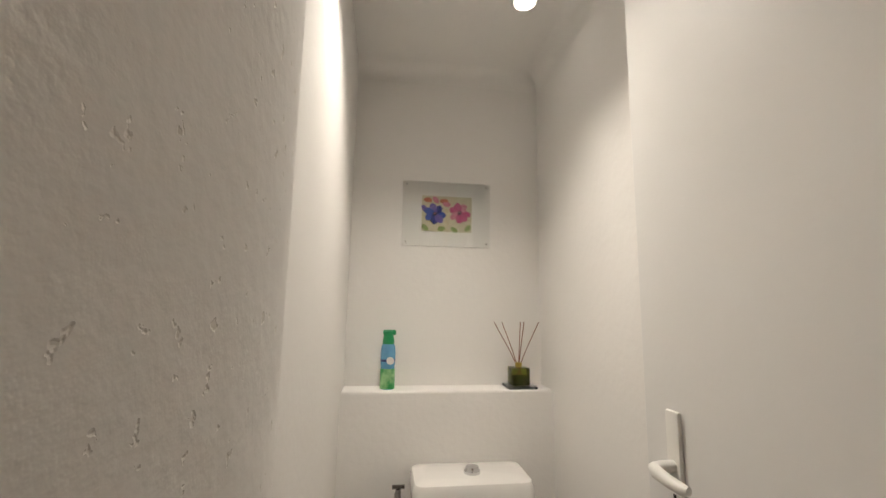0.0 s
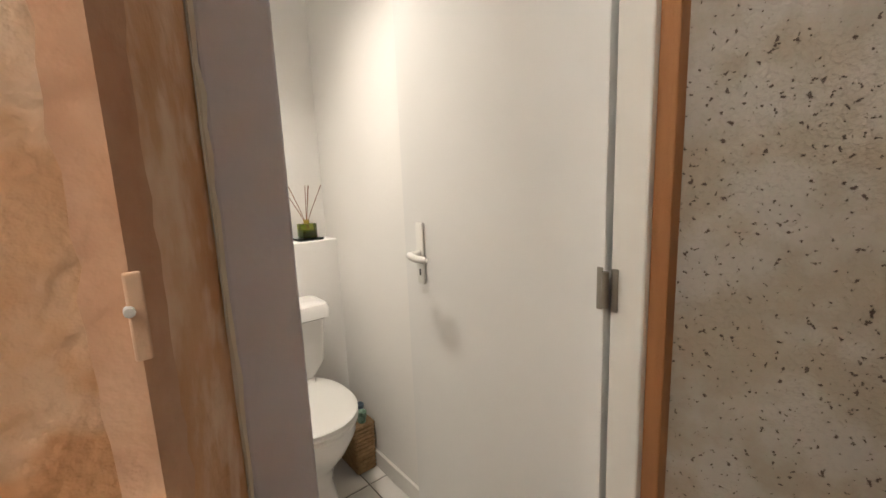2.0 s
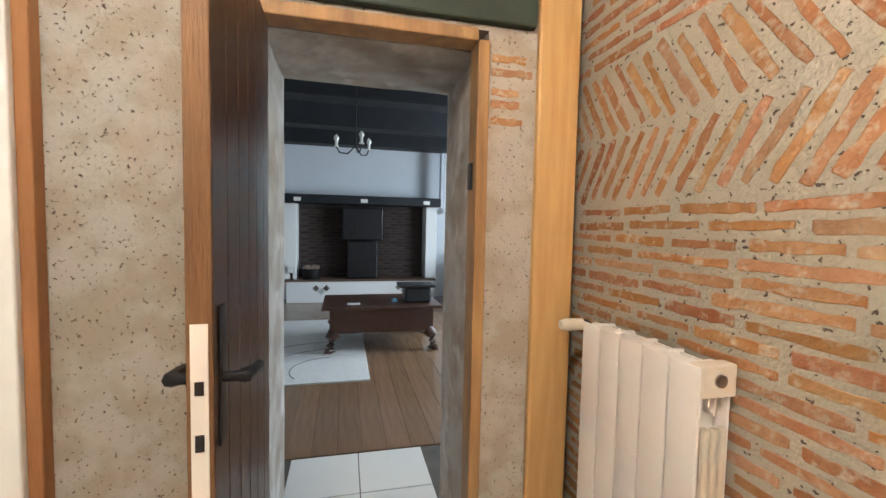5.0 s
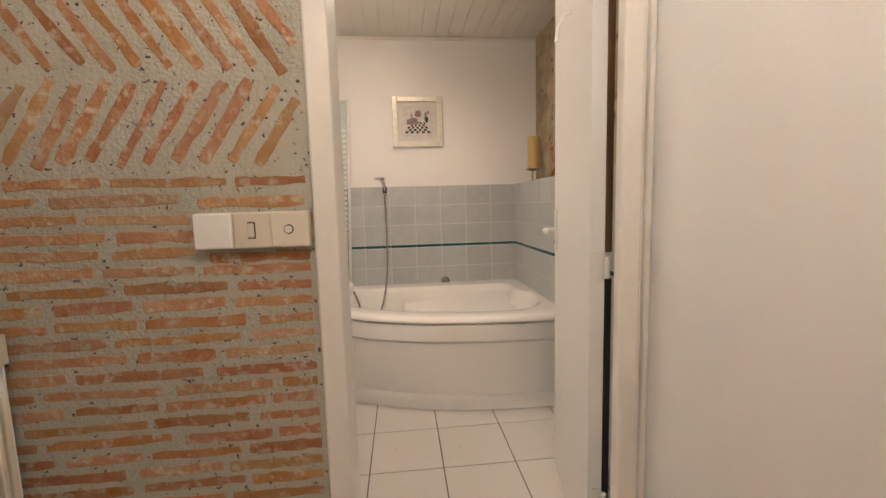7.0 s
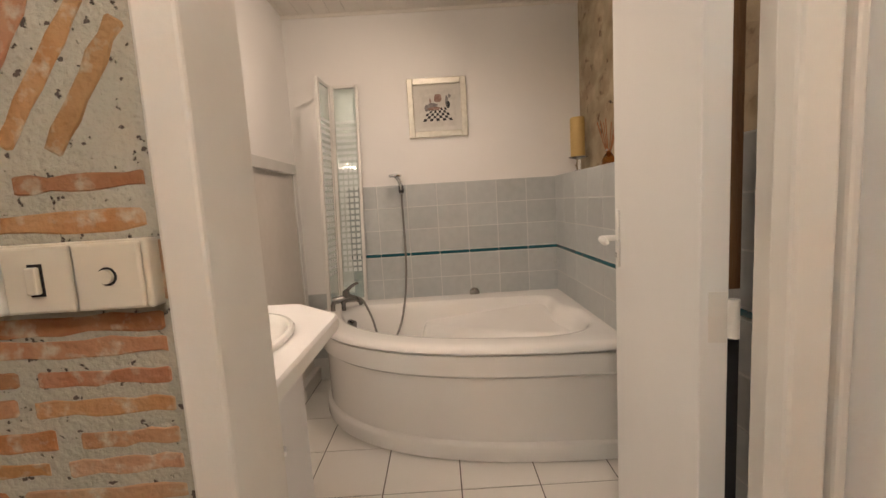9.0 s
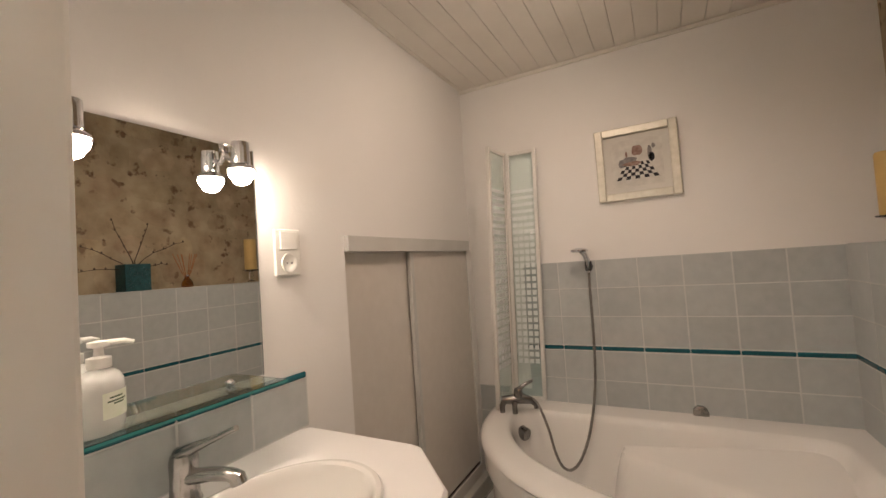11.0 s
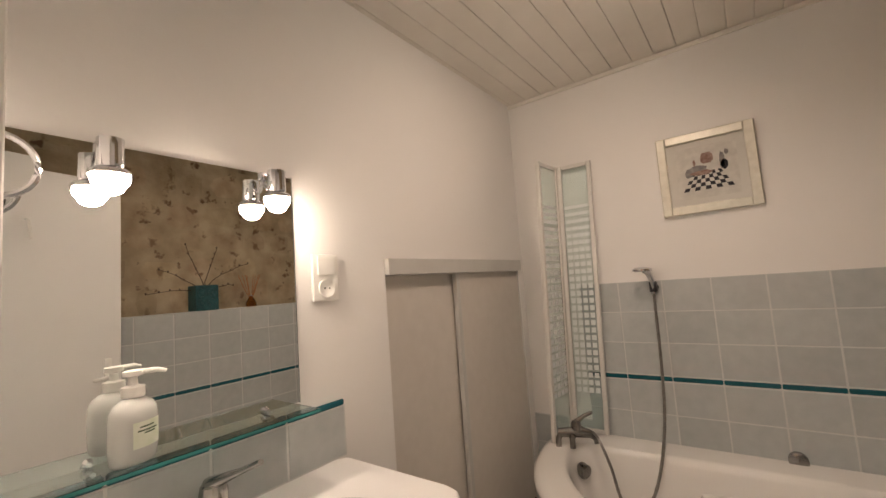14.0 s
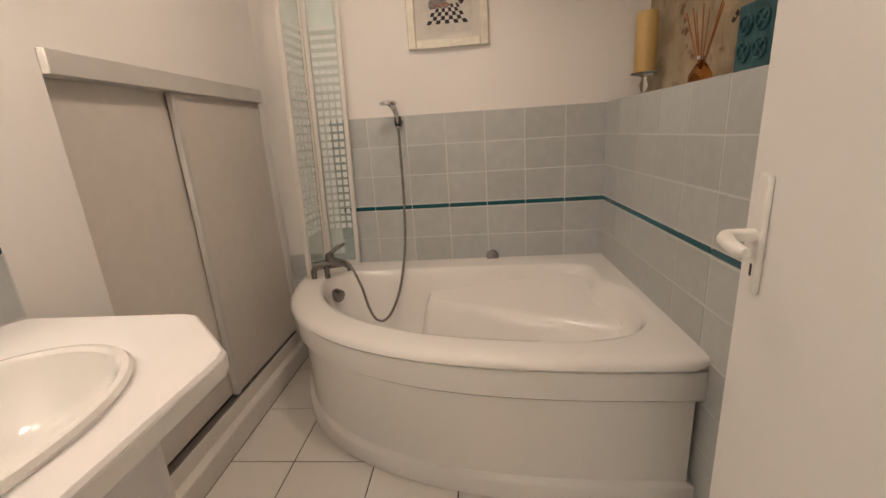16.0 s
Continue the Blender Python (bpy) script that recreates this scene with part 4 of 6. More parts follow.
SPOT_GLOW = glow("spot_glow", (1.0, 0.93, 0.84), 12.0)
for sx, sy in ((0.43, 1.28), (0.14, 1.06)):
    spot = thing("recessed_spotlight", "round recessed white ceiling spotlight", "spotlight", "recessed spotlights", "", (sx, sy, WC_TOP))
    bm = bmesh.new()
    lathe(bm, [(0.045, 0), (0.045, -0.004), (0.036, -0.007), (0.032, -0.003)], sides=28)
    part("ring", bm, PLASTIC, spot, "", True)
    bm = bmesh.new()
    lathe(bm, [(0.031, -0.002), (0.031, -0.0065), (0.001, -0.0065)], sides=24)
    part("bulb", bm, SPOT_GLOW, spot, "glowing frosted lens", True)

# ---- bathroom things ----
def radial(cx, cy, inside, z, n=80, far=2.2):
    """The outline of a plan shape, by angle round a middle."""
    pts = []
    for k in range(n):
        a = 2 * math.pi * k / n
        lo, hi = 0.0, far
        for _ in range(26):
            mid = (lo + hi) / 2
            if inside(cx + mid * math.cos(a), cy + mid * math.sin(a)):
                lo = mid
            else:
                hi = mid
        pts.append((cx + lo * math.cos(a), cy + lo * math.sin(a), z))
    return pts


TX, TY, TUB_C = BATH_W + 0.006, BATH_S + 0.006, (-0.86, -3.07)


def in_tub(x, y, d):
    u, v = (x - TX) / (1.60 - d), (y - TY) / (1.095 - d)
    return u > 0 and v > 0 and u ** 2.7 + v ** 2.7 < 1


def tub_outer(d, z):
    return radial(*TUB_C, lambda x, y: in_tub(x, y, d), z, 120)


def in_well(x, y):
    """The bathing well: straight along the wall, with an arm notch in the corner and a wide rounded foot."""
    if not in_tub(x, y, 0.135) or y < -3.415 or x < -1.59 or (x < -1.515 and y < -3.075):
        return False
    return not (x < -1.30 and y > -2.93) or ((-1.30 - x) / 0.29) ** 2.4 + ((y + 2.93) / 0.305) ** 2.4 < 1


WELL = radial(*TUB_C, in_well, 0.0, 120)
REACH = [math.hypot(x - TUB_C[0], y - TUB_C[1]) for x, y, z in WELL]
for _ in range(3):
    REACH = [(REACH[k - 1] + 2 * REACH[k] + REACH[(k + 1) % 120]) / 4 for k in range(120)]


def well_ring(s, z, out=0.0):
    """A ring of the well, s of the way out; a sloping seat stands along the wall side."""
    ring = []
    for k in range(120):
        c, w = math.cos(2 * math.pi * k / 120), math.sin(2 * math.pi * k / 120)
        x, y = TUB_C[0] + (REACH[k] * s + out) * c, TUB_C[1] + (REACH[k] * s + out) * w
        q = -0.409 * (x + 0.67) - 0.913 * (y + 3.357)
        f = min(1, max(0, (q + 0.15) / 0.16)) * min(1, max(0, (-0.62 - x) / 0.10))
        seat = 0.12 + (0.30 + 0.25 * max(0, q)) * f * f * (3 - 2 * f)
        ring.append((x, y, max(z, seat) if s < 0.97 else z))
    return ring


tub = thing("bathtub", "white acrylic asymmetric corner bathtub with curved panel", "bathtub", "", "", (0, 0, 0))
bm = bmesh.new()
rings_mesh(bm, [tub_outer(0.022, 0.0), tub_outer(0.014, 0.004), tub_outer(0.014, 0.068), tub_outer(0.020, 0.080), tub_outer(0.036, 0.088), tub_outer(0.036, 0.392), tub_outer(0.024, 0.400), tub_outer(0.012, 0.412), tub_outer(0.010, 0.495), tub_outer(0.015, 0.504), tub_outer(0.040, 0.507), tub_outer(0.040, 0.52)], False, False)
part("panel", bm, ACRYLIC, tub, "curved white front panel", True)
bm = bmesh.new()
shell = [tub_outer(0.034, 0.513), tub_outer(0.008, 0.513), tub_outer(0.001, 0.517), tub_outer(-0.004, 0.524), tub_outer(-0.002, 0.535), tub_outer(0.008, 0.546), tub_outer(0.024, 0.553), tub_outer(0.045, 0.556), well_ring(1.0, 0.556, 0.03), well_ring(1.0, 0.554, 0.012), well_ring(1.0, 0.546, 0.002), well_ring(0.985, 0.525)]
shell += [well_ring(s, z) for s, z in ((0.965, 0.48), (0.945, 0.41), (0.925, 0.34), (0.90, 0.27), (0.87, 0.21), (0.83, 0.17), (0.78, 0.145))]
shell += [well_ring(0.75 - 0.025 * k, 0.12 + 0.02 * max(0, 1 - k / 6)) for k in range(28)]
rings_mesh(bm, shell, False, True)
part("basin_shell", bm, ACRYLIC, tub, "glossy white tub basin and rim", True)
bm = bmesh.new()
tube(bm, [(-0.222, -3.352, 0.455), (-0.252, -3.335, 0.450), (-0.258, -3.332, 0.449)], [0.034, 0.034, 0.026], 20)
part("overflow_cap", bm, DARK_CHROME, tub, "tarnished round overflow cap", True)
bm = bmesh.new()
tube(bm, [(-1.055, BATH_S + 0.0085, 0.567), (-1.055, BATH_S + 0.03, 0.567), (-1.055, BATH_S + 0.034, 0.567)], [0.034, 0.034, 0.026], 20)
knob = part("wall_outlet", bm, DARK_CHROME, None, "", True)
tagged(knob, "round tarnished chrome outlet on the tiles", "water outlet")

mixer = thing("bath_mixer_tap", "tarnished chrome bath mixer with single lever", "tap", "", "", (-0.20, -3.37, 0.553))
bm = bmesh.new()
tube(bm, [(0.0, 0.03, 0.0), (0.0, 0.03, 0.035), (-0.005, 0.025, 0.045)], 0.013, 12)
tube(bm, [(0.06, 0.04, 0.0), (0.06, 0.04, 0.03), (0.05, 0.035, 0.045)], 0.013, 12)
tube(bm, [(0.06, 0.035, 0.05), (-0.03, 0.0, 0.055), (-0.07, -0.02, 0.045)], [0.016, 0.022, 0.014], 14)
tube(bm, [(-0.06, -0.015, 0.05), (-0.085, -0.03, 0.03), (-0.088, -0.03, 0.012)], [0.013, 0.013, 0.012], 12)
part("body", bm, DARK_CHROME, mixer, "", True)
bm = bmesh.new()
lathe(bm, [(0.021, 0.0), (0.022, 0.02), (0.018, 0.034), (0.006, 0.04)], (-0.015, 0.008, 0.06), 16)
tube(bm, [(-0.015, 0.008, 0.09), (-0.05, -0.002, 0.115), (-0.085, -0.012, 0.128)], [0.010, 0.008, 0.006], 10)
part("lever", bm, DARK_CHROME, mixer, "", True)
mixer.scale = (1.1, 1.1, 1.3)

shower = thing("hand_shower", "hand shower on a wall holder with metal hose", "shower", "", "", (-0.60, BATH_S + 0.01, 1.30))
bm = bmesh.new()
tube(bm, [(0, 0, 0.0), (0, 0.03, 0.0)], 0.018, 14)
box(bm, -0.016, 0.02, -0.022, 0.016, 0.055, 0.03, 0.006)
part("wall_holder", bm, BLACK, shower, "dark wall bracket", True)
bm = bmesh.new()
tube(bm, [(0, 0.042, -0.03), (0.0, 0.046, 0.03), (0.012, 0.058, 0.07), (0.025, 0.08, 0.085)], [0.011, 0.013, 0.014, 0.013], 12)
part("handle", bm, CHROME, shower, "", True)
bm = bmesh.new()
lathe(bm, [(0.036, 0.0), (0.044, 0.004), (0.044, 0.012), (0.03, 0.02), (0.012, 0.022)], (0.03, 0.10, 0.08), 24)
part("shower_head", bm, CHROME, shower, "flat round chrome head", True)
bm = bmesh.new()
HOSE = [(0, 0.042, -0.03), (0.0, 0.05, -0.12), (-0.005, 0.09, -0.35), (0.0, 0.14, -0.60), (0.03, 0.19, -0.80), (0.07, 0.24, -0.92), (0.115, 0.27, -0.975), (0.16, 0.28, -0.965), (0.195, 0.27, -0.90), (0.225, 0.25, -0.80), (0.275, 0.22, -0.70), (0.318, 0.175, -0.68)]
pts = []
for i in range(len(HOSE) - 1):
    p0, p1, p2, p3 = (Vector(HOSE[max(0, min(len(HOSE) - 1, i + d))]) for d in (-1, 0, 1, 2))
    for s in range(6):
        u = s / 6
        pts.append(0.5 * (2 * p1 + (p2 - p0) * u + (2 * p0 - 5 * p1 + 4 * p2 - p3) * u * u + (3 * p1 - p0 - 3 * p2 + p3) * u ** 3))
pts.append(Vector(HOSE[-1]))
tube(bm, pts, [0.0072 if k % 2 else 0.0062 for k in range(len(pts))], 8)
part("hose", bm, mat("grey_metal_hose", (0.30, 0.28, 0.26), 0.35, 0.8, (0.2, 0.19, 0.18), 120, 0.3), shower, "", True)

screen = thing("bath_screen", "folded glass bath screen with white frame", "shower screen", "", "", (0, 0, 0))
PROFILE = mat("white_screen_profile", (0.76, 0.74, 0.70), 0.35, 0.1, None, 8)
FROST = mat("frosted_print", (0.80, 0.84, 0.83), 0.6, 0, None, 60)
SCREEN_GLASS = glass_material("screen_glass", (0.78, 0.87, 0.85), 0.03)
for (ax, ay), (bx, by) in (((-0.108, -3.335), (-0.125, -3.53)), ((-0.145, -3.545), (-0.305, -3.548))):
    panel = thing("screen_panel", "", "")
    panel.parent = screen
    length = math.hypot(bx - ax, by - ay)
    lean = Matrix.Identity(4)
    lean[0][2] = -0.034
    m = Matrix.Translation((ax, ay, 0.562)) @ lean @ Matrix.Rotation(math.atan2(by - ay, bx - ax), 4, "Z")
    top = 1.43
    for x in (0, length):
        bm = bmesh.new()
        box(bm, x - 0.011, -0.011, 0, x + 0.011, 0.011, top, 0.004, m)
        part("upright", bm, PROFILE, panel)
    for z in (0.012, top - 0.012):
        bm = bmesh.new()
        box(bm, 0.0115, -0.008, z - 0.010, length - 0.0115, 0.008, z + 0.010, 0.002, m)
        part("cross_rail", bm, PROFILE, panel)
    bm = bmesh.new()
    box(bm, 0.0115, -0.002, 0.022, length - 0.0115, 0.002, top - 0.022, 0, m)
    gl = part("glass_pane", bm, SCREEN_GLASS, panel)
    gl.visible_shadow = False
    bm = bmesh.new()
    cols = 4
    pitch = (length - 0.03) / cols
    for r in range(26):
        z = 0.22 + r * 0.039
        w = pitch * (0.36 if r < 14 else 0.36 + 0.011 * (r - 13))
        h = 0.013 if r < 14 else 0.013 - 0.0004 * (r - 13)
        for c in range(cols):
            x = 0.016 + pitch * (c + 0.5)
            box(bm, x - w, -0.0032, z - h, x + w, -0.0022, z + h, 0, m)
    tagged(part("printed_pattern", bm, FROST, panel, "rows of small frosted squares"), kind="stuff")

# vanity
vanity = thing("vanity_cabinet", "white vanity cabinet under the worktop", "cabinet", "", "", (0.1, -1.9, 0))
bm = bmesh.new()
SHAPE = [(-0.005, -0.20), (-0.34, -0.20), (-0.49, -0.06), (-0.49, 0.525), (-0.005, 0.525)]
INNER = [(-0.02, -0.185), (-0.335, -0.185), (-0.475, -0.052), (-0.475, 0.51), (-0.02, 0.51)]
rings_mesh(bm, [[(x, y, 0.08) for x, y in INNER], [(x, y, 0.829) for x, y in INNER], [(x, y, 0.829) for x, y in SHAPE], [(x, y, 0.06) for x, y in SHAPE]], True, True)
part("body", bm, LAMINATE, vanity)
for k in range(2):
    dr = block("door", LAMINATE, (-0.508, -0.045 + 0.285 * k, 0.09, -0.491, 0.235 + 0.285 * k, 0.80), vanity, "", 0.003)
    bm = bmesh.new()
    lathe(bm, [(0.006, 0), (0.006, 0.012), (0.013, 0.018), (0.012, 0.024), (0.003, 0.026)], sides=14)
    bmesh.ops.transform(bm, matrix=pose(-0.5085, 0.19 if k == 0 else 0.29, 0.62, 0, -90, 0), verts=bm.verts[:])
    part("knob", bm, CHROME, dr, "", True)
# kick board coloured near black to stand for the shade under the cabinet
block("kick_board", RECESS_SHADE, (-0.45, -0.03, 0.0, -0.02, 0.52, 0.0595), vanity)


def in_top(d):
    def inside(x, y):
        return -0.512 + d < x < BATH_E - 0.001 and -2.200 + d < y < -1.371 and (x + 0.334) * 0.176 + (y + 2.196) * 0.178 > d * 0.25
    return inside


BASIN_C = (-0.235, -1.765)


def basin(rx, ry, z, n=80):
    return radial(*BASIN_C, lambda x, y: abs((x - BASIN_C[0]) / (0.95 * rx)) ** 2.05 + abs((y - BASIN_C[1]) / (0.98 * ry)) ** 2.05 < 1, z, n)


worktop = thing("worktop", "white laminate worktop with clipped corner", "worktop", "", "", (0, 0, 0))
bm = bmesh.new()
rings_mesh(bm, [basin(0.20, 0.27, 0.831), radial(*BASIN_C, in_top(0.004), 0.831), radial(*BASIN_C, in_top(0.0), 0.836), radial(*BASIN_C, in_top(0.0), 0.869), radial(*BASIN_C, in_top(0.006), 0.875), basin(0.20, 0.27, 0.875), basin(0.20, 0.27, 0.831)], False, False)
part("slab", bm, LAMINATE, worktop, "", True)
bm = bmesh.new()
rings_mesh(bm, [radial(*BASIN_C, in_top(-0.0012), 0.838), radial(*BASIN_C, in_top(-0.0012), 0.867), radial(*BASIN_C, in_top(0.001), 0.867), radial(*BASIN_C, in_top(0.001), 0.838), radial(*BASIN_C, in_top(-0.0012), 0.838)], False, False)
part("edge_band", bm, PLASTIC, worktop, "", True)
sink = thing("washbasin", "oval white ceramic inset washbasin", "basin", "", "", (0, 0, 0))
bm = bmesh.new()
rings_mesh(bm, [basin(0.216, 0.280, 0.8755), basin(0.218, 0.282, 0.882), basin(0.212, 0.276, 0.889), basin(0.202, 0.265, 0.890), basin(0.194, 0.256, 0.884), basin(0.188, 0.25, 0.865), basin(0.165, 0.22, 0.81), basin(0.12, 0.16, 0.762), basin(0.05, 0.06, 0.745), basin(0.024, 0.024, 0.742)], False, True)
part("bowl", bm, CERAMIC, sink, "", True)
bm = bmesh.new()
lathe(bm, [(0.022, 0), (0.022, 0.004), (0.012, 0.006)], (*BASIN_C, 0.7425), 18)
part("drain", bm, CHROME, sink, "", True)

tap = thing("basin_mixer_tap", "satin chrome single lever basin mixer", "tap", "", "", (0.022, -1.772, 0.876))
tap.scale = (1.25, 1.3, 1.05)
tap.rotation_euler = (0, 0, radians(14))
bm = bmesh.new()
lathe(bm, [(0.027, 0), (0.027, 0.004), (0.024, 0.008), (0.0225, 0.05), (0.0235, 0.085), (0.021, 0.10), (0.008, 0.106)], sides=24)
part("body", bm, SATIN, tap, "", True)
bm = bmesh.new()
tube(bm, [(-0.012, 0, 0.052), (-0.06, 0, 0.062), (-0.098, 0, 0.064), (-0.112, 0, 0.058), (-0.116, 0, 0.046)], [0.016, 0.014, 0.013, 0.014, 0.0135], 16)
part("spout", bm, SATIN, tap, "", True)
bm = bmesh.new()
tube(bm, [(0.006, 0, 0.098), (-0.02, 0, 0.112), (-0.07, 0, 0.135), (-0.115, 0, 0.158)], [0.017, 0.012, 0.007, 0.006], 12)
part("lever", bm, SATIN, tap, "", True)

mirror = thing("wall_mirror", "large rectangular wall mirror over the basin", "mirror", "", "", (BATH_E, -1.72, 1.41))
block("silvered_pane", MIRROR, (-0.008, -0.325, -0.33, -0.001, 0.325, 0.328), mirror)
block("glass_edge", GREEN_GLASS, (-0.0085, -0.3275, -0.3315, -0.0015, -0.3255, 0.3295), mirror)

shelf = thing("glass_shelf", "green-edged glass shelf under the mirror", "shelf", "", "", (BATH_E, -1.74, 1.072))
block("glass", GREEN_GLASS, (-0.125, -0.29, 0.0, -0.004, 0.30, 0.008), shelf, "", 0.0015)
block("front_edge", mat("green_glass_edge", (0.05, 0.26, 0.25), 0.15, 0, None, 20), (-0.1268, -0.289, 0.001, -0.1255, 0.299, 0.007), shelf, "green polished glass edge")
for y in (-0.20, 0.17):
    bm = bmesh.new()
    tube(bm, [(-0.002, y, -0.012), (-0.03, y, -0.012), (-0.045, y, -0.006)], [0.011, 0.009, 0.005], 10)
    tube(bm, [(-0.002, y, 0.016), (-0.022, y, 0.014)], [0.010, 0.006], 10)
    part("bracket", bm, CHROME, shelf, "", True)

soap = thing("soap_dispenser", "clear pump bottle with white hand soap", "soap bottle", "", "", (0.035, -1.628, 1.0805))
soap.scale = (1.28, 1.28, 1.03)
soap.rotation_euler = (0, 0, radians(22))
bm = bmesh.new()
lathe(bm, [(0.030, 0), (0.034, 0.006), (0.036, 0.03), (0.036, 0.082), (0.0345, 0.098), (0.029, 0.110), (0.020, 0.118), (0.014, 0.121)], sides=28, sx=0.72)
part("bottle", bm, SOAP_GLASS, soap, "", True)
bm = bmesh.new()
lathe(bm, [(0.028, 0.003), (0.032, 0.008), (0.034, 0.03), (0.034, 0.085), (0.005, 0.086)], sides=28, sx=0.70)
part("liquid", bm, mat("white_liquid_soap", (0.90, 0.90, 0.86), 0.4), soap, "milky white soap", True)
bm = bmesh.new()
for k in range(7):
    a = radians(150 + k * 13)
    bm.verts.new((0.0368 * 0.72 * math.cos(a), 0.0368 * math.sin(a), 0.03))
    bm.verts.new((0.0368 * 0.72 * math.cos(a), 0.0368 * math.sin(a), 0.078))
bm.verts.ensure_lookup_table()
for k in range(6):
    bm.faces.new([bm.verts[i] for i in (2 * k, 2 * k + 2, 2 * k + 3, 2 * k + 1)])
label = part("label", bm, mat("pale_green_label", (0.62, 0.68, 0.52), 0.5, 0, (0.76, 0.78, 0.70), 40, 0.4), soap, "pale green paper label", True)
for z, a0, a1 in ((0.068, 165, 200), (0.061, 160, 212), (0.056, 175, 205)):
    bm = bmesh.new()
    for k in range(5):
        a = radians(a0 + (a1 - a0) * k / 4)
        bm.verts.new((0.0372 * 0.72 * math.cos(a), 0.0372 * math.sin(a), z - 0.0015))
        bm.verts.new((0.0372 * 0.72 * math.cos(a), 0.0372 * math.sin(a), z + 0.0015))
    bm.verts.ensure_lookup_table()
    for k in range(4):
        bm.faces.new([bm.verts[i] for i in (2 * k, 2 * k + 2, 2 * k + 3, 2 * k + 1)])
    part("print_bar", bm, mat("dark_green_print", (0.06, 0.10, 0.05), 0.6), label)
bm = bmesh.new()
lathe(bm, [(0.015, 0.122), (0.016, 0.124), (0.016, 0.142), (0.007, 0.145), (0.006, 0.160), (0.014, 0.163), (0.014, 0.172), (0.004, 0.174)], sides=18)
tube(bm, [(0, 0, 0.168), (-0.02, -0.025, 0.168), (-0.028, -0.034, 0.163)], [0.006, 0.005, 0.004], 8)
part("pump", bm, PLASTIC, soap, "white plastic pump", True)

for y in (-1.59, -1.957):
    ml = thing("mirror_lamp", "chrome clip-on mirror lamp with glowing domed glass", "lamp", "mirror lamps", "", (0.028, y, 1.655))
    bm = bmesh.new()
    lathe(bm, [(0.006, 0.078), (0.023, 0.075), (0.024, 0.02), (0.021, 0.014), (0.01, 0.013)], sides=20)
    part("socket", bm, CHROME, ml, "", True)
    bm = bmesh.new()
    tube(bm, [(0.02, 0, 0.045), (0.045, 0.0, 0.035), (0.06, 0, 0.05), (0.073, 0, 0.07)], 0.007, 10)
    box(bm, 0.056, -0.012, 0.062, 0.0735, 0.012, 0.085, 0.003)
    part("arm", bm, CHROME, ml, "", True)
    bm = bmesh.new()
    rings_mesh(bm, [[(r * math.cos(2 * math.pi * k / 24), r * math.sin(2 * math.pi * k / 24), z) for k in range(24)] for r, z in ((0.021, 0.0135), (0.030, 0.011), (0.036, 0.005), (0.0375, -0.002), (0.0355, -0.002), (0.034, 0.004))], True, False)
    part("reflector_cap", bm, CHROME, ml, "shallow chrome reflector dome", True)
    bm = bmesh.new()
    lathe(bm, [(0.010, 0.008), (0.031, 0.001), (0.034, -0.008), (0.031, -0.018), (0.024, -0.027), (0.021, -0.034), (0.010, -0.040), (0.001, -0.041)], sides=20)
    part("bulb", bm, glow("bulb_glow", (1.0, 0.82, 0.66), 135.0), ml, "glowing frosted bulb", True)
ring = thing("shaving_mirror", "small round chrome shaving mirror on an arm", "mirror", "", "", (0.02, -1.425, 1.64))
bm = bmesh.new()
tube(bm, [(-0.02 + 0.0 * k, 0.055 * math.cos(2 * math.pi * k / 28), 0.055 * math.sin(2 * math.pi * k / 28)) for k in range(29)], 0.006, 8)
part("rim", bm, CHROME, ring, "", True)
bm = bmesh.new()
tube(bm, [(-0.021, 0, 0), (-0.017, 0, 0)], 0.052, 28)
part("pane", bm, MIRROR, ring)
bm = bmesh.new()
tube(bm, [(-0.017, 0, 0), (0.04, 0.0, -0.02), (0.082, 0.0, -0.02)], 0.005, 8)
part("arm", bm, CHROME, ring, "", True)

sock = thing("socket_and_switch", "white double plate with switch over socket", "power socket", "", "", (BATH_E, -2.156, 1.436))
block("plate", PLASTIC, (-0.012, -0.05, -0.074, -0.001, 0.05, 0.074), sock, "", 0.004)
block("rocker", PLASTIC, (-0.0165, -0.032, 0.008, -0.0125, 0.032, 0.066), sock, "", 0.002)
bm = bmesh.new()
lathe(bm, [(0.030, 0.0), (0.030, 0.005), (0.026, 0.005), (0.022, 0.0022), (0.002, 0.0022)], sides=24)
bmesh.ops.transform(bm, matrix=pose(-0.012, 0, -0.034, 0, -90, 0), verts=bm.verts[:])
rim = part("socket_well", bm, PLASTIC, sock, "", True)
for y in (-0.009, 0.009):
    bm = bmesh.new()
    tube(bm, [(-0.0142, y, -0.034), (-0.0149, y, -0.034)], 0.003, 10)
    part("pin_hole", bm, RECESS_SHADE, rim)

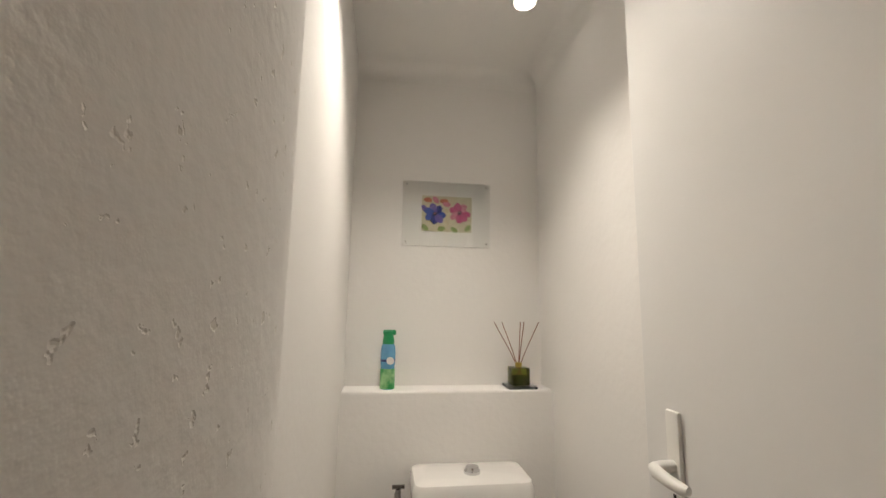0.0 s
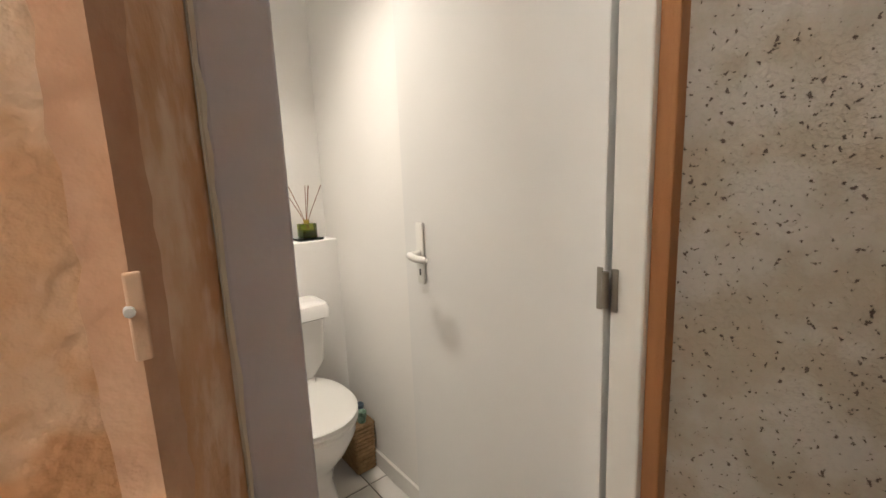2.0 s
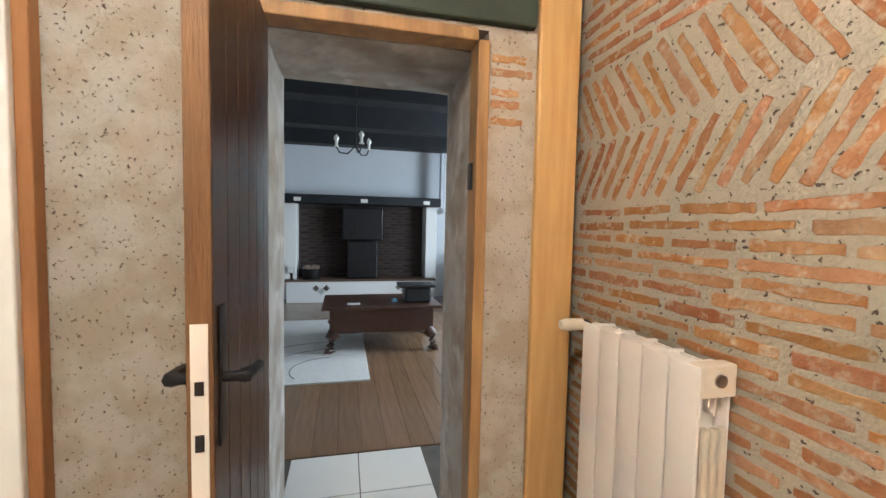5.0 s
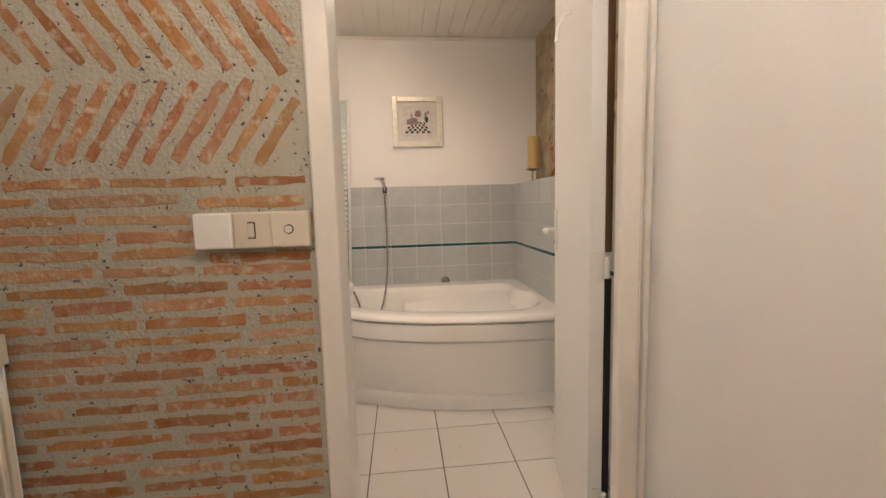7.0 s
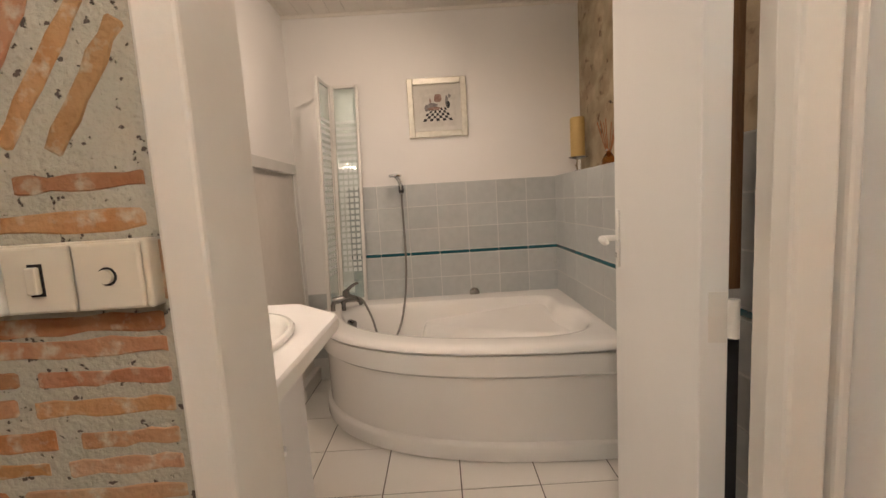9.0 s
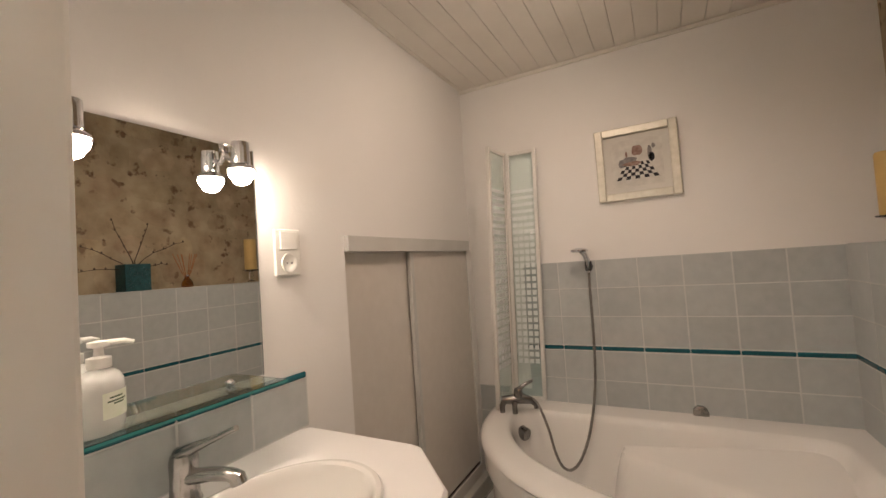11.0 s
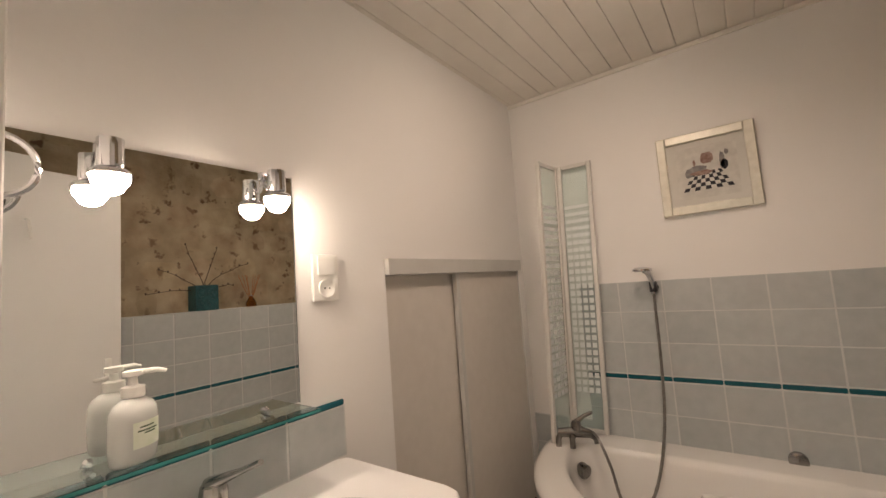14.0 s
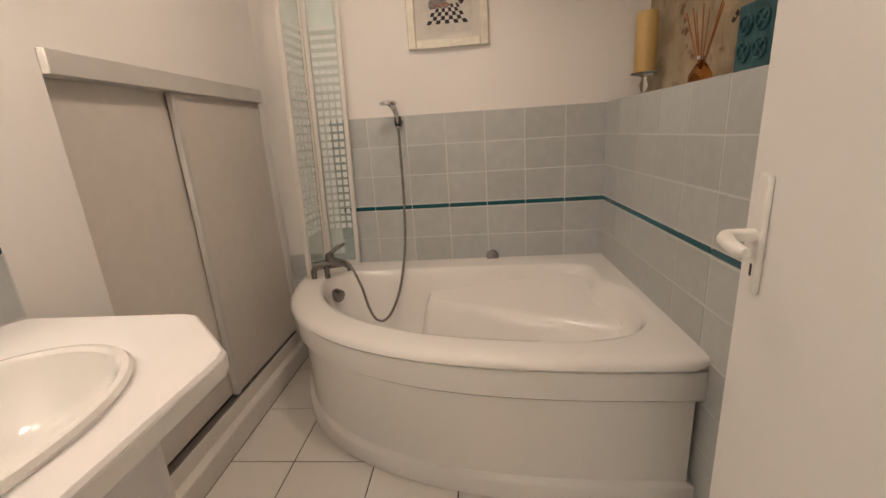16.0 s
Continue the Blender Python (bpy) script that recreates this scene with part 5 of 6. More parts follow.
spots = thing("ceiling_spotlights", "ceiling bar with white adjustable spotlights", "spotlight", "", "", (-0.86, -2.56, BATH_TOP))
bm = bmesh.new()
box(bm, -0.03, -0.16, -0.022, 0.03, 0.16, -0.001, 0.006)
part("bar", bm, PLASTIC, spots)
for y, tx, ty in ((-0.10, 0.06, -0.05), (0.08, 0.08, 0.0)):
    m = look((0.0, y, -0.03), (tx, y + ty, -0.12))
    bm = bmesh.new()
    lathe(bm, [(0.012, 0.0), (0.024, -0.01), (0.030, -0.05), (0.034, -0.075), (0.030, -0.076)], sides=20)
    bmesh.ops.transform(bm, matrix=m, verts=bm.verts[:])
    head = part("spot_head", bm, RAIL, spots, "", True)
    bm = bmesh.new()
    lathe(bm, [(0.027, -0.070), (0.028, -0.084), (0.016, -0.096), (0.001, -0.098)], sides=18)
    bmesh.ops.transform(bm, matrix=m, verts=bm.verts[:])
    part("bulb", bm, glow("reflector_glow", (1.0, 0.84, 0.68), 90.0), head, "glowing reflector bulb", True)

print_pic = thing("framed_print", "silver framed sketch of an old bathroom", "picture", "", "", (-0.873, BATH_S, 1.822))
SILVER = mat("champagne_silver_frame", (0.70, 0.67, 0.58), 0.38, 0.25, (0.58, 0.55, 0.46), 30, 0.5, 0.2, 60)
for name, dims in (("frame_side", (-0.195, 0.002, -0.19, -0.155, 0.026, 0.19)), ("frame_side", (0.155, 0.002, -0.19, 0.195, 0.026, 0.19)), ("frame_bottom", (-0.155, 0.002, -0.19, 0.155, 0.0255, -0.15)), ("frame_top", (-0.155, 0.002, 0.15, 0.155, 0.0255, 0.19))):
    block(name, SILVER, dims, print_pic, "", 0.005)
block("mount", mat("grey_mount_card", (0.62, 0.60, 0.55), 0.7), (-0.155, 0.002, -0.15, 0.155, 0.010, 0.15), print_pic, "pale grey mount")
sheet = block("sketch", mat("sketch_paper", (0.62, 0.60, 0.55), 0.8, 0, (0.52, 0.50, 0.46), 30), (-0.122, 0.0105, -0.122, 0.122, 0.0115, 0.122), print_pic, "black and white sketch of a bathroom")
INK_BLACK, INK_GREY, INK_BROWN = mat("sketch_black", (0.03, 0.03, 0.035), 0.8), mat("sketch_grey", (0.28, 0.26, 0.25), 0.8, 0, (0.16, 0.15, 0.15), 60), mat("sketch_brown", (0.20, 0.11, 0.09), 0.8, 0, (0.34, 0.24, 0.2), 60)
bm = bmesh.new()
for r in range(5):
    z0, z1 = -0.085 + 0.017 * r, -0.085 + 0.017 * (r + 1)
    f0, f1 = 1 - 0.09 * r, 1 - 0.09 * (r + 1)
    for c in range(9):
        if (r + c) % 2 == 0:
            u0, u1 = -0.1 + 0.0222 * c, -0.1 + 0.0222 * (c + 1)
            bm.faces.new([bm.verts.new((u * f, 0.0119, z)) for u, f, z in ((u0, f0, z0), (u1, f0, z0), (u1, f1, z1), (u0, f1, z1))])
part("checker_floor", bm, INK_BLACK, sheet)
for ink, dims in ((INK_GREY, (0.0, -0.01, 0.075, 0.03)), (INK_GREY, (-0.055, 0.0, -0.075, 0.075)), (INK_BROWN, (-0.03, 0.035, 0.02, 0.085)), (INK_BLACK, (-0.06, -0.005, -0.085, 0.04)), (INK_GREY, (0.055, -0.02, 0.085, 0.02)), (INK_BROWN, (-0.02, -0.015, 0.06, 0.005)), (INK_GREY, (-0.075, 0.06, -0.09, 0.085)), (INK_BROWN, (0.04, 0.03, 0.05, 0.06))):
    bm = bmesh.new()
    x0, z0, x1, z1 = dims
    random.seed(int(1000 * (x0 + z1)))
    vs = []
    for k in range(12):
        a = 2 * math.pi * k / 12
        vs.append(bm.verts.new(((x0 + x1) / 2 + abs(x1 - x0) / 2 * 1.15 * math.cos(a) * random.uniform(0.8, 1.1), 0.0122 + 0.00002 * k * 0, (z0 + z1) / 2 + abs(z1 - z0) / 2 * 1.15 * math.sin(a) * random.uniform(0.8, 1.1))))
    bm.faces.new(vs)
    sk = part("ink_stroke", bm, ink, sheet)
    sk.location.y = 0.0001 * random.randint(0, 9)
# built-in cupboard with sliding panels
cup = thing("sliding_cupboard", "built-in low cupboard with two beige sliding doors", "cupboard", "", "", (BATH_E, -2.975, 0.165))
block("top_rail", RAIL, (-0.022, -0.549, 1.272, 0.06, 0.544, 1.334), cup, "pale grey metal header rail", 0.003)
block("bottom_track", DARK_CHROME, (0.006, -0.549, -0.005, 0.06, 0.544, 0.006), cup, "dark lower track")
block("track_base", FRAME_PAINT, (-0.001, -0.549, -0.066, 0.10, 0.544, -0.0055), cup)
p1 = block("sliding_door", PANEL, (0.034, 0.02, 0.012, 0.05, 0.544, 1.271), cup)
p2 = block("sliding_door", PANEL, (0.008, -0.545, 0.012, 0.024, 0.055, 1.271), cup)
block("stile", RAIL, (0.002, 0.0555, 0.012, 0.026, 0.083, 1.271), p2, "pale metal door stile", 0.003)
block("stile", RAIL, (0.002, -0.549, 0.012, 0.026, -0.5455, 1.271), p2)

# things on the ledge
candle = thing("pillar_candle", "thick yellow pillar candle on a glass stand", "candle", "", "", (-1.735, -3.39, 1.335))
bm = bmesh.new()
lathe(bm, [(0.035, 0), (0.035, 0.006), (0.010, 0.018), (0.018, 0.045), (0.010, 0.07), (0.012, 0.082), (0.055, 0.092), (0.057, 0.098), (0.01, 0.099)], sides=24)
part("stand", bm, GLASS, candle, "clear glass candle stand", True)
bm = bmesh.new()
lathe(bm, [(0.042, 0.1), (0.044, 0.104), (0.044, 0.33), (0.040, 0.338), (0.01, 0.333)], sides=28)
part("wax", bm, mat("yellow_wax", (0.60, 0.42, 0.16), 0.5, 0, (0.54, 0.37, 0.14), 10), candle, "yellow wax pillar", True)
bm = bmesh.new()
tube(bm, [(0, 0, 0.334), (0.001, 0, 0.346)], 0.0015, 6)
part("wick", bm, BLACK, candle)

amber = thing("reed_diffuser", "amber glass reed diffuser on the tiled ledge", "diffuser", "", "", (-1.72, -2.885, 1.335))
bm = bmesh.new()
lathe(bm, [(0.030, 0), (0.036, 0.006), (0.034, 0.03), (0.018, 0.058), (0.011, 0.066), (0.011, 0.08)], sides=20)
part("bottle", bm, glass_material("amber_glass", (0.62, 0.22, 0.04), 0.05), amber, "amber glass bottle", True)
bm = bmesh.new()
lathe(bm, [(0.013, 0.074), (0.014, 0.076), (0.014, 0.084), (0.010, 0.085)], sides=16)
part("collar", bm, CHROME, amber, "shiny metal collar", True)
ORANGE_REED = mat("orange_reed", (0.42, 0.16, 0.05), 0.8, 0, (0.30, 0.11, 0.04), 40)
for k in range(8):
    a = 2 * math.pi * k / 8
    s = 0.05 + 0.012 * (k % 3)
    bm = bmesh.new()
    tube(bm, [(0, 0, 0.04), (0.3 * s * math.cos(a), 0.45 * s * math.sin(a), 0.10), (s * math.cos(a) * 0.8, s * 1.2 * math.sin(a), 0.225)], 0.002, 6)
    part("reed", bm, ORANGE_REED, amber, "", True)

box_pot = thing("planter_box", "teal ornamented metal planter with dry twigs", "planter", "", "", (-1.745, -2.575, 1.335))
TEAL_METAL = mat("teal_painted_metal", (0.03, 0.12, 0.135), 0.5, 0.2, (0.015, 0.06, 0.07), 30, 0.4, 0.5, 60)
for name, dims in (("box_side", (-0.06, -0.07, 0, -0.052, 0.07, 0.165)), ("box_side", (0.052, -0.07, 0, 0.06, 0.07, 0.165)), ("box_end", (-0.052, -0.07, 0, 0.052, -0.062, 0.165)), ("box_end", (-0.052, 0.062, 0, 0.052, 0.07, 0.165)), ("box_bottom", (-0.052, -0.062, 0, 0.052, 0.062, 0.008))):
    block(name, TEAL_METAL, dims, box_pot, "", 0.002)
for cy in (-0.032, 0.032):
    for cz in (0.05, 0.115):
        bm = bmesh.new()
        tube(bm, [(0.062, cy + 0.024 * math.cos(a * math.pi / 8), cz + 0.024 * math.sin(a * math.pi / 8)) for a in range(17)], 0.0035, 6)
        tube(bm, [(0.062, cy - 0.016, cz - 0.016), (0.062, cy + 0.016, cz + 0.016)], 0.003, 6)
        tube(bm, [(0.062, cy + 0.016, cz - 0.016), (0.062, cy - 0.016, cz + 0.016)], 0.003, 6)
        part("ornament", bm, TEAL_METAL, box_pot, "cast scroll ornament", True)
TWIG = mat("dry_twig", (0.10, 0.07, 0.05), 0.9, 0, (0.06, 0.04, 0.03), 30)
random.seed(21)
for dy, dz, bend in ((0.26, 0.20, 0.03), (-0.30, 0.26, 0.05), (-0.10, 0.34, 0.02), (0.10, 0.30, -0.03), (-0.2, 0.12, 0.06), (0.33, 0.10, 0.08)):
    bm = bmesh.new()
    pts = [(random.uniform(-0.02, 0.02), random.uniform(-0.03, 0.03), 0.02)]
    for k in range(1, 7):
        u = k / 6
        pts.append((0.02 * math.sin(5 * u + dy * 9), dy * u ** 1.3, 0.10 + dz * u ** 0.8 - bend * u * u + random.uniform(-0.006, 0.006)))
    tube(bm, pts, [0.0035 - 0.0003 * k for k in range(7)], 6)
    for k in (3, 4, 5, 6):
        lathe(bm, [(0.002, -0.007), (0.006, 0.0), (0.002, 0.008)], Vector(pts[k]) + Vector((0.004, 0.004, 0.004)), 8)
    part("twig", bm, TWIG, box_pot, "", True)

# ---- living room things ----
for k, x in enumerate((2.35, 3.5, 4.65, 5.8)):
    bm = bmesh.new()
    box(bm, x - 0.13, -3.55, 2.34, x + 0.13, 2.5, 2.63, 0.015)
    tagged(part("ceiling_beam", bm, BLACK_BEAM), "black painted ceiling beam", "beam", "ceiling beams", "structure")
fire = thing("fireplace", "large dark brick fireplace with black mantel beam", "fireplace", "", "structure", (5.9, -0.75, 0))
bm = bmesh.new()
box(bm, -0.12, -1.18, 1.49, 0.39, 1.18, 1.62, 0.012)
part("mantel_beam", bm, BLACK_BEAM, fire)
block("hearth", PLASTER, (0.0, -1.12, 0, 0.39, 1.12, 0.32), fire, "white plastered hearth wall", 0.006)
block("hearth_top", mat("brown_hearth_tile", (0.16, 0.09, 0.06), 0.5, 0, (0.10, 0.06, 0.04), 8), (-0.02, -1.14, 0.3205, 0.38, 1.14, 0.35), fire, "", 0.005)
for y0, y1 in ((-1.16, -0.98), (0.98, 1.16)):
    block("pillar", PLASTER, (0.06, y0, 0.351, 0.38, y1, 1.489), fire, "", 0.01)
SOOT = mat("sooty_brick", (0.07, 0.045, 0.035), 0.95, 0, (0.03, 0.02, 0.018), 6, 0.5, 0.6, 30, None, 0.3)
MORTAR_DARK = mat("sooty_mortar", (0.06, 0.05, 0.045), 0.95)
block("fire_back", MORTAR_DARK, (0.372, -0.98, 0.351, 0.395, 0.98, 1.489), fire)
me_brick = bpy.data.meshes.new("brick")
bm = bmesh.new()
box(bm, -0.011, -0.10, -0.019, 0.0, 0.10, 0.019, 0.004, None, 1)
bm.to_mesh(me_brick)
bm.free()
me_brick.materials.append(SOOT)
for r in range(23):
    for c in range(9):
        y = -0.87 + 0.215 * c + (0.1 if r % 2 else 0)
        if abs(y) < 0.86:
            b = new("brick", me_brick)
            b.parent = fire
            b.location = (0.372, y, 0.378 + 0.048 * r)
bm = bmesh.new()
box(bm, 0.05, -0.30, 0.95, 0.36, 0.32, 1.45, 0.02)
part("stove_hood", bm, IRON, fire, "black iron smoke hood")
bm = bmesh.new()
box(bm, 0.06, -0.22, 0.36, 0.36, 0.24, 0.93, 0.02)
part("stove_body", bm, IRON, fire, "black cast iron stove")
for y in (-0.62, 0.62):
    for dy, dz in ((0, 0), (-0.075, 0.05), (0.075, 0.05)):
        bm = bmesh.new()
        box(bm, -0.006, -0.035, -0.035, 0.0, 0.035, 0.035, 0.002, pose(-0.001, y + dy, 0.17 + dz, 45, 0, 0))
        part("diamond_tile", bm, DULL_METAL if dz else WALL_TILE, fire)
for y in (-0.95, 0.0, 0.95):
    bm = bmesh.new()
    box(bm, -0.135, y - 0.05, 1.515, -0.121, y + 0.05, 1.57, 0.004)
    part("mantel_lamp", bm, PLASTIC, fire, "small white lamp plate")
bm = bmesh.new()
box(bm, 5.86, -1.98, 1.47, 5.98, -1.94, 2.34, 0.01)
tube(bm, [(5.92, -2.02, 2.34), (5.92, -2.02, 1.55), (5.98, -2.02, 1.45), (6.29, -2.02, 1.42)], 0.045, 14)
tagged(part("flue_pipe", bm, LIVING_WALL, None, "", True), "white boxed pipe beside the fireplace", "pipe")
logs = thing("log_basket", "dark basket of logs on the hearth", "basket", "", "", (6.02, 0.02, 0.351))
bm = bmesh.new()
lathe(bm, [(0.12, 0), (0.15, 0.10), (0.155, 0.16), (0.14, 0.16), (0.13, 0.10), (0.02, 0.06)], sides=18)
part("basket_body", bm, IRON, logs, "", True)
for k in range(5):
    bm = bmesh.new()
    tube(bm, [(-0.08, -0.09 + 0.045 * k, 0.165 + 0.02 * (k % 2)), (0.08, -0.09 + 0.045 * k, 0.175)], 0.032, 10)
    part("log", bm, mat("birch_bark", (0.34, 0.26, 0.2), 0.9, 0, (0.16, 0.1, 0.07), 30), logs, "", True)
lantern = thing("candle_lantern", "small white candle lantern on the hearth", "lantern", "", "", (5.98, 0.30, 0.351))
block("shade", PLASTIC, (-0.05, -0.06, 0.09, 0.05, 0.06, 0.20), lantern, "", 0.008)
block("stem", IRON, (-0.02, -0.02, 0.0, 0.02, 0.02, 0.089), lantern)

table = thing("coffee_table", "carved dark wooden coffee table with curved legs", "table", "", "", (3.66, -0.83, 0))
TABLE_WOOD = mat("reddish_table_wood", (0.085, 0.036, 0.02), 0.35, 0, (0.05, 0.02, 0.012), 5, 0.5, 0.2, 40, None, 0, 0.2, 0, 1.45, (0.8, 9, 9))
block("tabletop", TABLE_WOOD, (-0.36, -0.56, 0.405, 0.36, 0.56, 0.435), table, "", 0.008)
block("drawer_box", TABLE_WOOD, (-0.31, -0.49, 0.18, 0.31, 0.49, 0.4045), table, "", 0.01)
for sx in (-1, 1):
    for sy in (-1, 1):
        bm = bmesh.new()
        tube(bm, [(sx * 0.28, sy * 0.44, 0.185), (sx * 0.31, sy * 0.48, 0.14), (sx * 0.31, sy * 0.48, 0.08), (sx * 0.30, sy * 0.46, 0.03), (sx * 0.33, sy * 0.50, 0.03), (sx * 0.335, sy * 0.51, 0.0)], [0.06, 0.055, 0.04, 0.032, 0.04, 0.03], 10)
        part("leg", bm, TABLE_WOOD, table, "", True)
caddy = thing("storage_case", "open black case on the coffee table", "case", "", "", (3.55, -1.18, 0.4355))
block("case_body", BLACK, (-0.11, -0.13, 0, 0.11, 0.13, 0.15), caddy, "", 0.02)
block("case_lid", BLACK, (-0.13, -0.17, 0.151, 0.13, 0.19, 0.18), caddy, "", 0.01)
gadget = thing("blue_cloth", "small light blue cloth on the coffee table", "cloth", "", "", (3.55, -0.96, 0.4355))
bm = bmesh.new()
lathe(bm, [(0.05, 0), (0.055, 0.01), (0.03, 0.03), (0.005, 0.032)], sides=9, sy=0.6)
part("cloth", bm, mat("light_blue_cloth", (0.20, 0.45, 0.62), 0.9), gadget)
paper_note = tagged(block("paper_note", PLASTIC, (3.42, -0.62, 0.4355, 3.52, -0.5, 0.438)), "small white paper on the coffee table", "paper")
rug = thing("rug", "cream white rug with thin curved lines", "rug", "", "", (3.6, 0.25, 0))
bm = bmesh.new()
box(bm, -0.98, -0.92, -0.004, 1.1, 1.3, 0.012, 0.005)
part("rug_body", bm, mat("cream_wool", (0.72, 0.70, 0.66), 0.95, 0, (0.64, 0.62, 0.58), 20, 0.5, 0.8, 200), rug)
for r in (0.3, 0.55, 0.8):
    bm = bmesh.new()
    tube(bm, [(-0.7 + r * math.cos(a * 0.2), -0.6 + r * math.sin(a * 0.2), 0.0125) for a in range(12)], 0.004, 6)
    part("line", bm, INK_GREY, rug)
sofa = thing("sofa", "white covered armchair with a carved dark arm", "armchair", "", "", (5.3, -2.66, 0))
FABRIC = mat("white_slipcover", (0.70, 0.70, 0.72), 0.95, 0, (0.62, 0.62, 0.64), 10, 0.5, 0.5, 120)
block("base", FABRIC, (-0.45, -0.45, 0.0, 0.45, 0.45, 0.40), sofa, "", 0.06, True)
block("backrest", FABRIC, (0.25, -0.45, 0.41, 0.45, 0.45, 0.82), sofa, "", 0.07, True)
for y in (-0.45, 0.29):
    block("armrest", FABRIC, (-0.42, y, 0.405, 0.245, y + 0.16, 0.60), sofa, "", 0.06, True)
bm = bmesh.new()
tube(bm, [(-0.40, 0.47, 0.40), (-0.44, 0.47, 0.52), (-0.42, 0.47, 0.62), (-0.30, 0.47, 0.68), (0.0, 0.47, 0.665), (0.30, 0.47, 0.68), (0.42, 0.47, 0.74)], [0.03, 0.035, 0.04, 0.04, 0.035, 0.035, 0.03], 10)
part("wooden_arm", bm, DARK_WOOD, sofa, "curved dark carved wooden arm", True)
block("cushion", FABRIC, (-0.40, -0.27, 0.405, 0.24, 0.27, 0.50), sofa, "", 0.04, True)
chand = thing("chandelier", "small iron chandelier with candle bulbs", "chandelier", "", "", (3.2, -0.56, 1.86))
bm = bmesh.new()
tube(bm, [(0, 0, 0.765), (0, 0, 0.10), (0, 0, 0.0)], [0.006, 0.006, 0.012], 8)
lathe(bm, [(0.05, 0.73), (0.05, 0.76), (0.01, 0.765)], sides=16)
part("stem", bm, IRON, chand, "", True)
for k in range(3):
    a = radians(75 + 120 * k)
    c, s = math.cos(a), math.sin(a)
    bm = bmesh.new()
    tube(bm, [(0.0, 0.0, 0.02), (0.07 * c, 0.07 * s, -0.05), (0.14 * c, 0.14 * s, -0.04), (0.17 * c, 0.17 * s, 0.01)], 0.006, 8)
    arm = part("arm", bm, IRON, chand, "", True)
    bm = bmesh.new()
    lathe(bm, [(0.022, 0.01), (0.02, 0.018), (0.012, 0.02), (0.012, 0.06), (0.02, 0.075), (0.022, 0.09), (0.005, 0.115)], (0.17 * c, 0.17 * s, 0), 12)
    part("candle_bulb", bm, PLASTIC, arm, "white candle bulb", True)

# ---- pieces: bricks, tiles, boards ----
def piece_mesh(name, material, dims, bevel=0.0015):
    bm = bmesh.new()
    box(bm, *dims, bevel=bevel, m=None, segments=1)
    me = bpy.data.meshes.new(name)
    bm.to_mesh(me)
    bm.free()
    me.materials.append(material)
    return me


def piece(name, me, parent, x, y, z, turn=0.0, scale=(1, 1, 1), axis="Y"):
    ob = new(name, me)
    ob.parent = parent
    ob.location, ob.scale = (x, y, z), scale
    if turn:
        ob.rotation_euler = (0, turn, 0) if axis == "Y" else (0, 0, turn)
    return ob


# floor tiles on one grid
P = 0.3325
tile_me = piece_mesh("tile", FLOOR_TILE, (-0.1645, -0.1645, -0.009, 0.1645, 0.1645, 0.0), 0.001)
GX, GY = -0.203, -2.034


def floor_tiles(x0, x1, y0, y1, gx=GX, gy=GY):
    i0, i1, j0, j1 = math.floor((x0 - gx) / P), math.ceil((x1 - gx) / P), math.floor((y0 - gy) / P), math.ceil((y1 - gy) / P)
    for i in range(i0, i1):
        for j in range(j0, j1):
            a0, a1, b0, b1 = max(x0, gx + i * P), min(x1, gx + (i + 1) * P), max(y0, gy + j * P), min(y1, gy + (j + 1) * P)
            if a1 - a0 > 0.02 and b1 - b0 > 0.02:
                piece("tile", tile_me, floor, (a0 + a1) / 2, (b0 + b1) / 2, 0, 0, ((a1 - a0 - 0.005) / 0.329, (b1 - b0 - 0.005) / 0.329, 1))


floor_tiles(BATH_W, 0.064, -3.58, -1.215)
floor_tiles(-1.5, HALL_E, -1.215, 0.16)
floor_tiles(WC_W, WC_E, 0.16, 1.60, 0.538, 1.283)
floor_tiles(0.70, 1.62, -0.885, -0.215, 1.62, -0.55)
for j in range(4):
    piece("tile", piece_mesh("plinth_tile", FLOOR_TILE, (-0.0025, -0.163, 0.004, 0.0, 0.163, 0.094), 0.001), plinth, 0.0635, -2.53 - 0.3325 * j + 0.1, 0)
board_me = piece_mesh("floorboard", WOOD_FLOOR, (-1.2, -0.0653, -0.006, 1.2, 0.0653, 0.0), 0.0015)
random.seed(3)
for j in range(44):
    y = -3.4 + 0.1315 * j
    for i in range(2):
        piece("floorboard", board_me, living_floor, 2.83 + 2.402 * i, y, 0.0 - 0.0003 * ((i + j) % 3))

# wall tiles, 20 x 15 cm, with a teal strip
W, ROWS_Z = 0.2025, [(1.181, 1.333), (1.029, 1.181), (0.874, 1.029), (0.690, 0.844), (0.536, 0.690), (0.382, 0.536), (0.228, 0.382), (0.074, 0.228), (0.0, 0.074)]
wt_s = piece_mesh("wall_tile", WALL_TILE, (-0.0984, 0.0, -0.0735, 0.0984, 0.008, 0.0735), 0.0014)
wt_w = piece_mesh("wall_tile", WALL_TILE, (0.0, -0.0984, -0.0735, 0.008, 0.0984, 0.0735), 0.0014)
strip_s = piece_mesh("teal_strip", TEAL, (-0.0997, 0.0, -0.0105, 0.0997, 0.011, 0.0105), 0.004)
strip_w = piece_mesh("teal_strip", TEAL, (0.0, -0.0997, -0.0105, 0.011, 0.0997, 0.0105), 0.004)
block("grout_bed", PALE_GROUT, (BATH_W, BATH_S, 0, -0.235, BATH_S + 0.0078, 1.332), south)
block("grout_bed", PALE_GROUT, (-0.235, BATH_S, 0, BATH_E, BATH_S + 0.0078, 0.617), south)
block("grout_bed", PALE_GROUT, (BATH_W, BATH_S + 0.008, 0, BATH_W + 0.0073, BATH_N, 1.328), west)
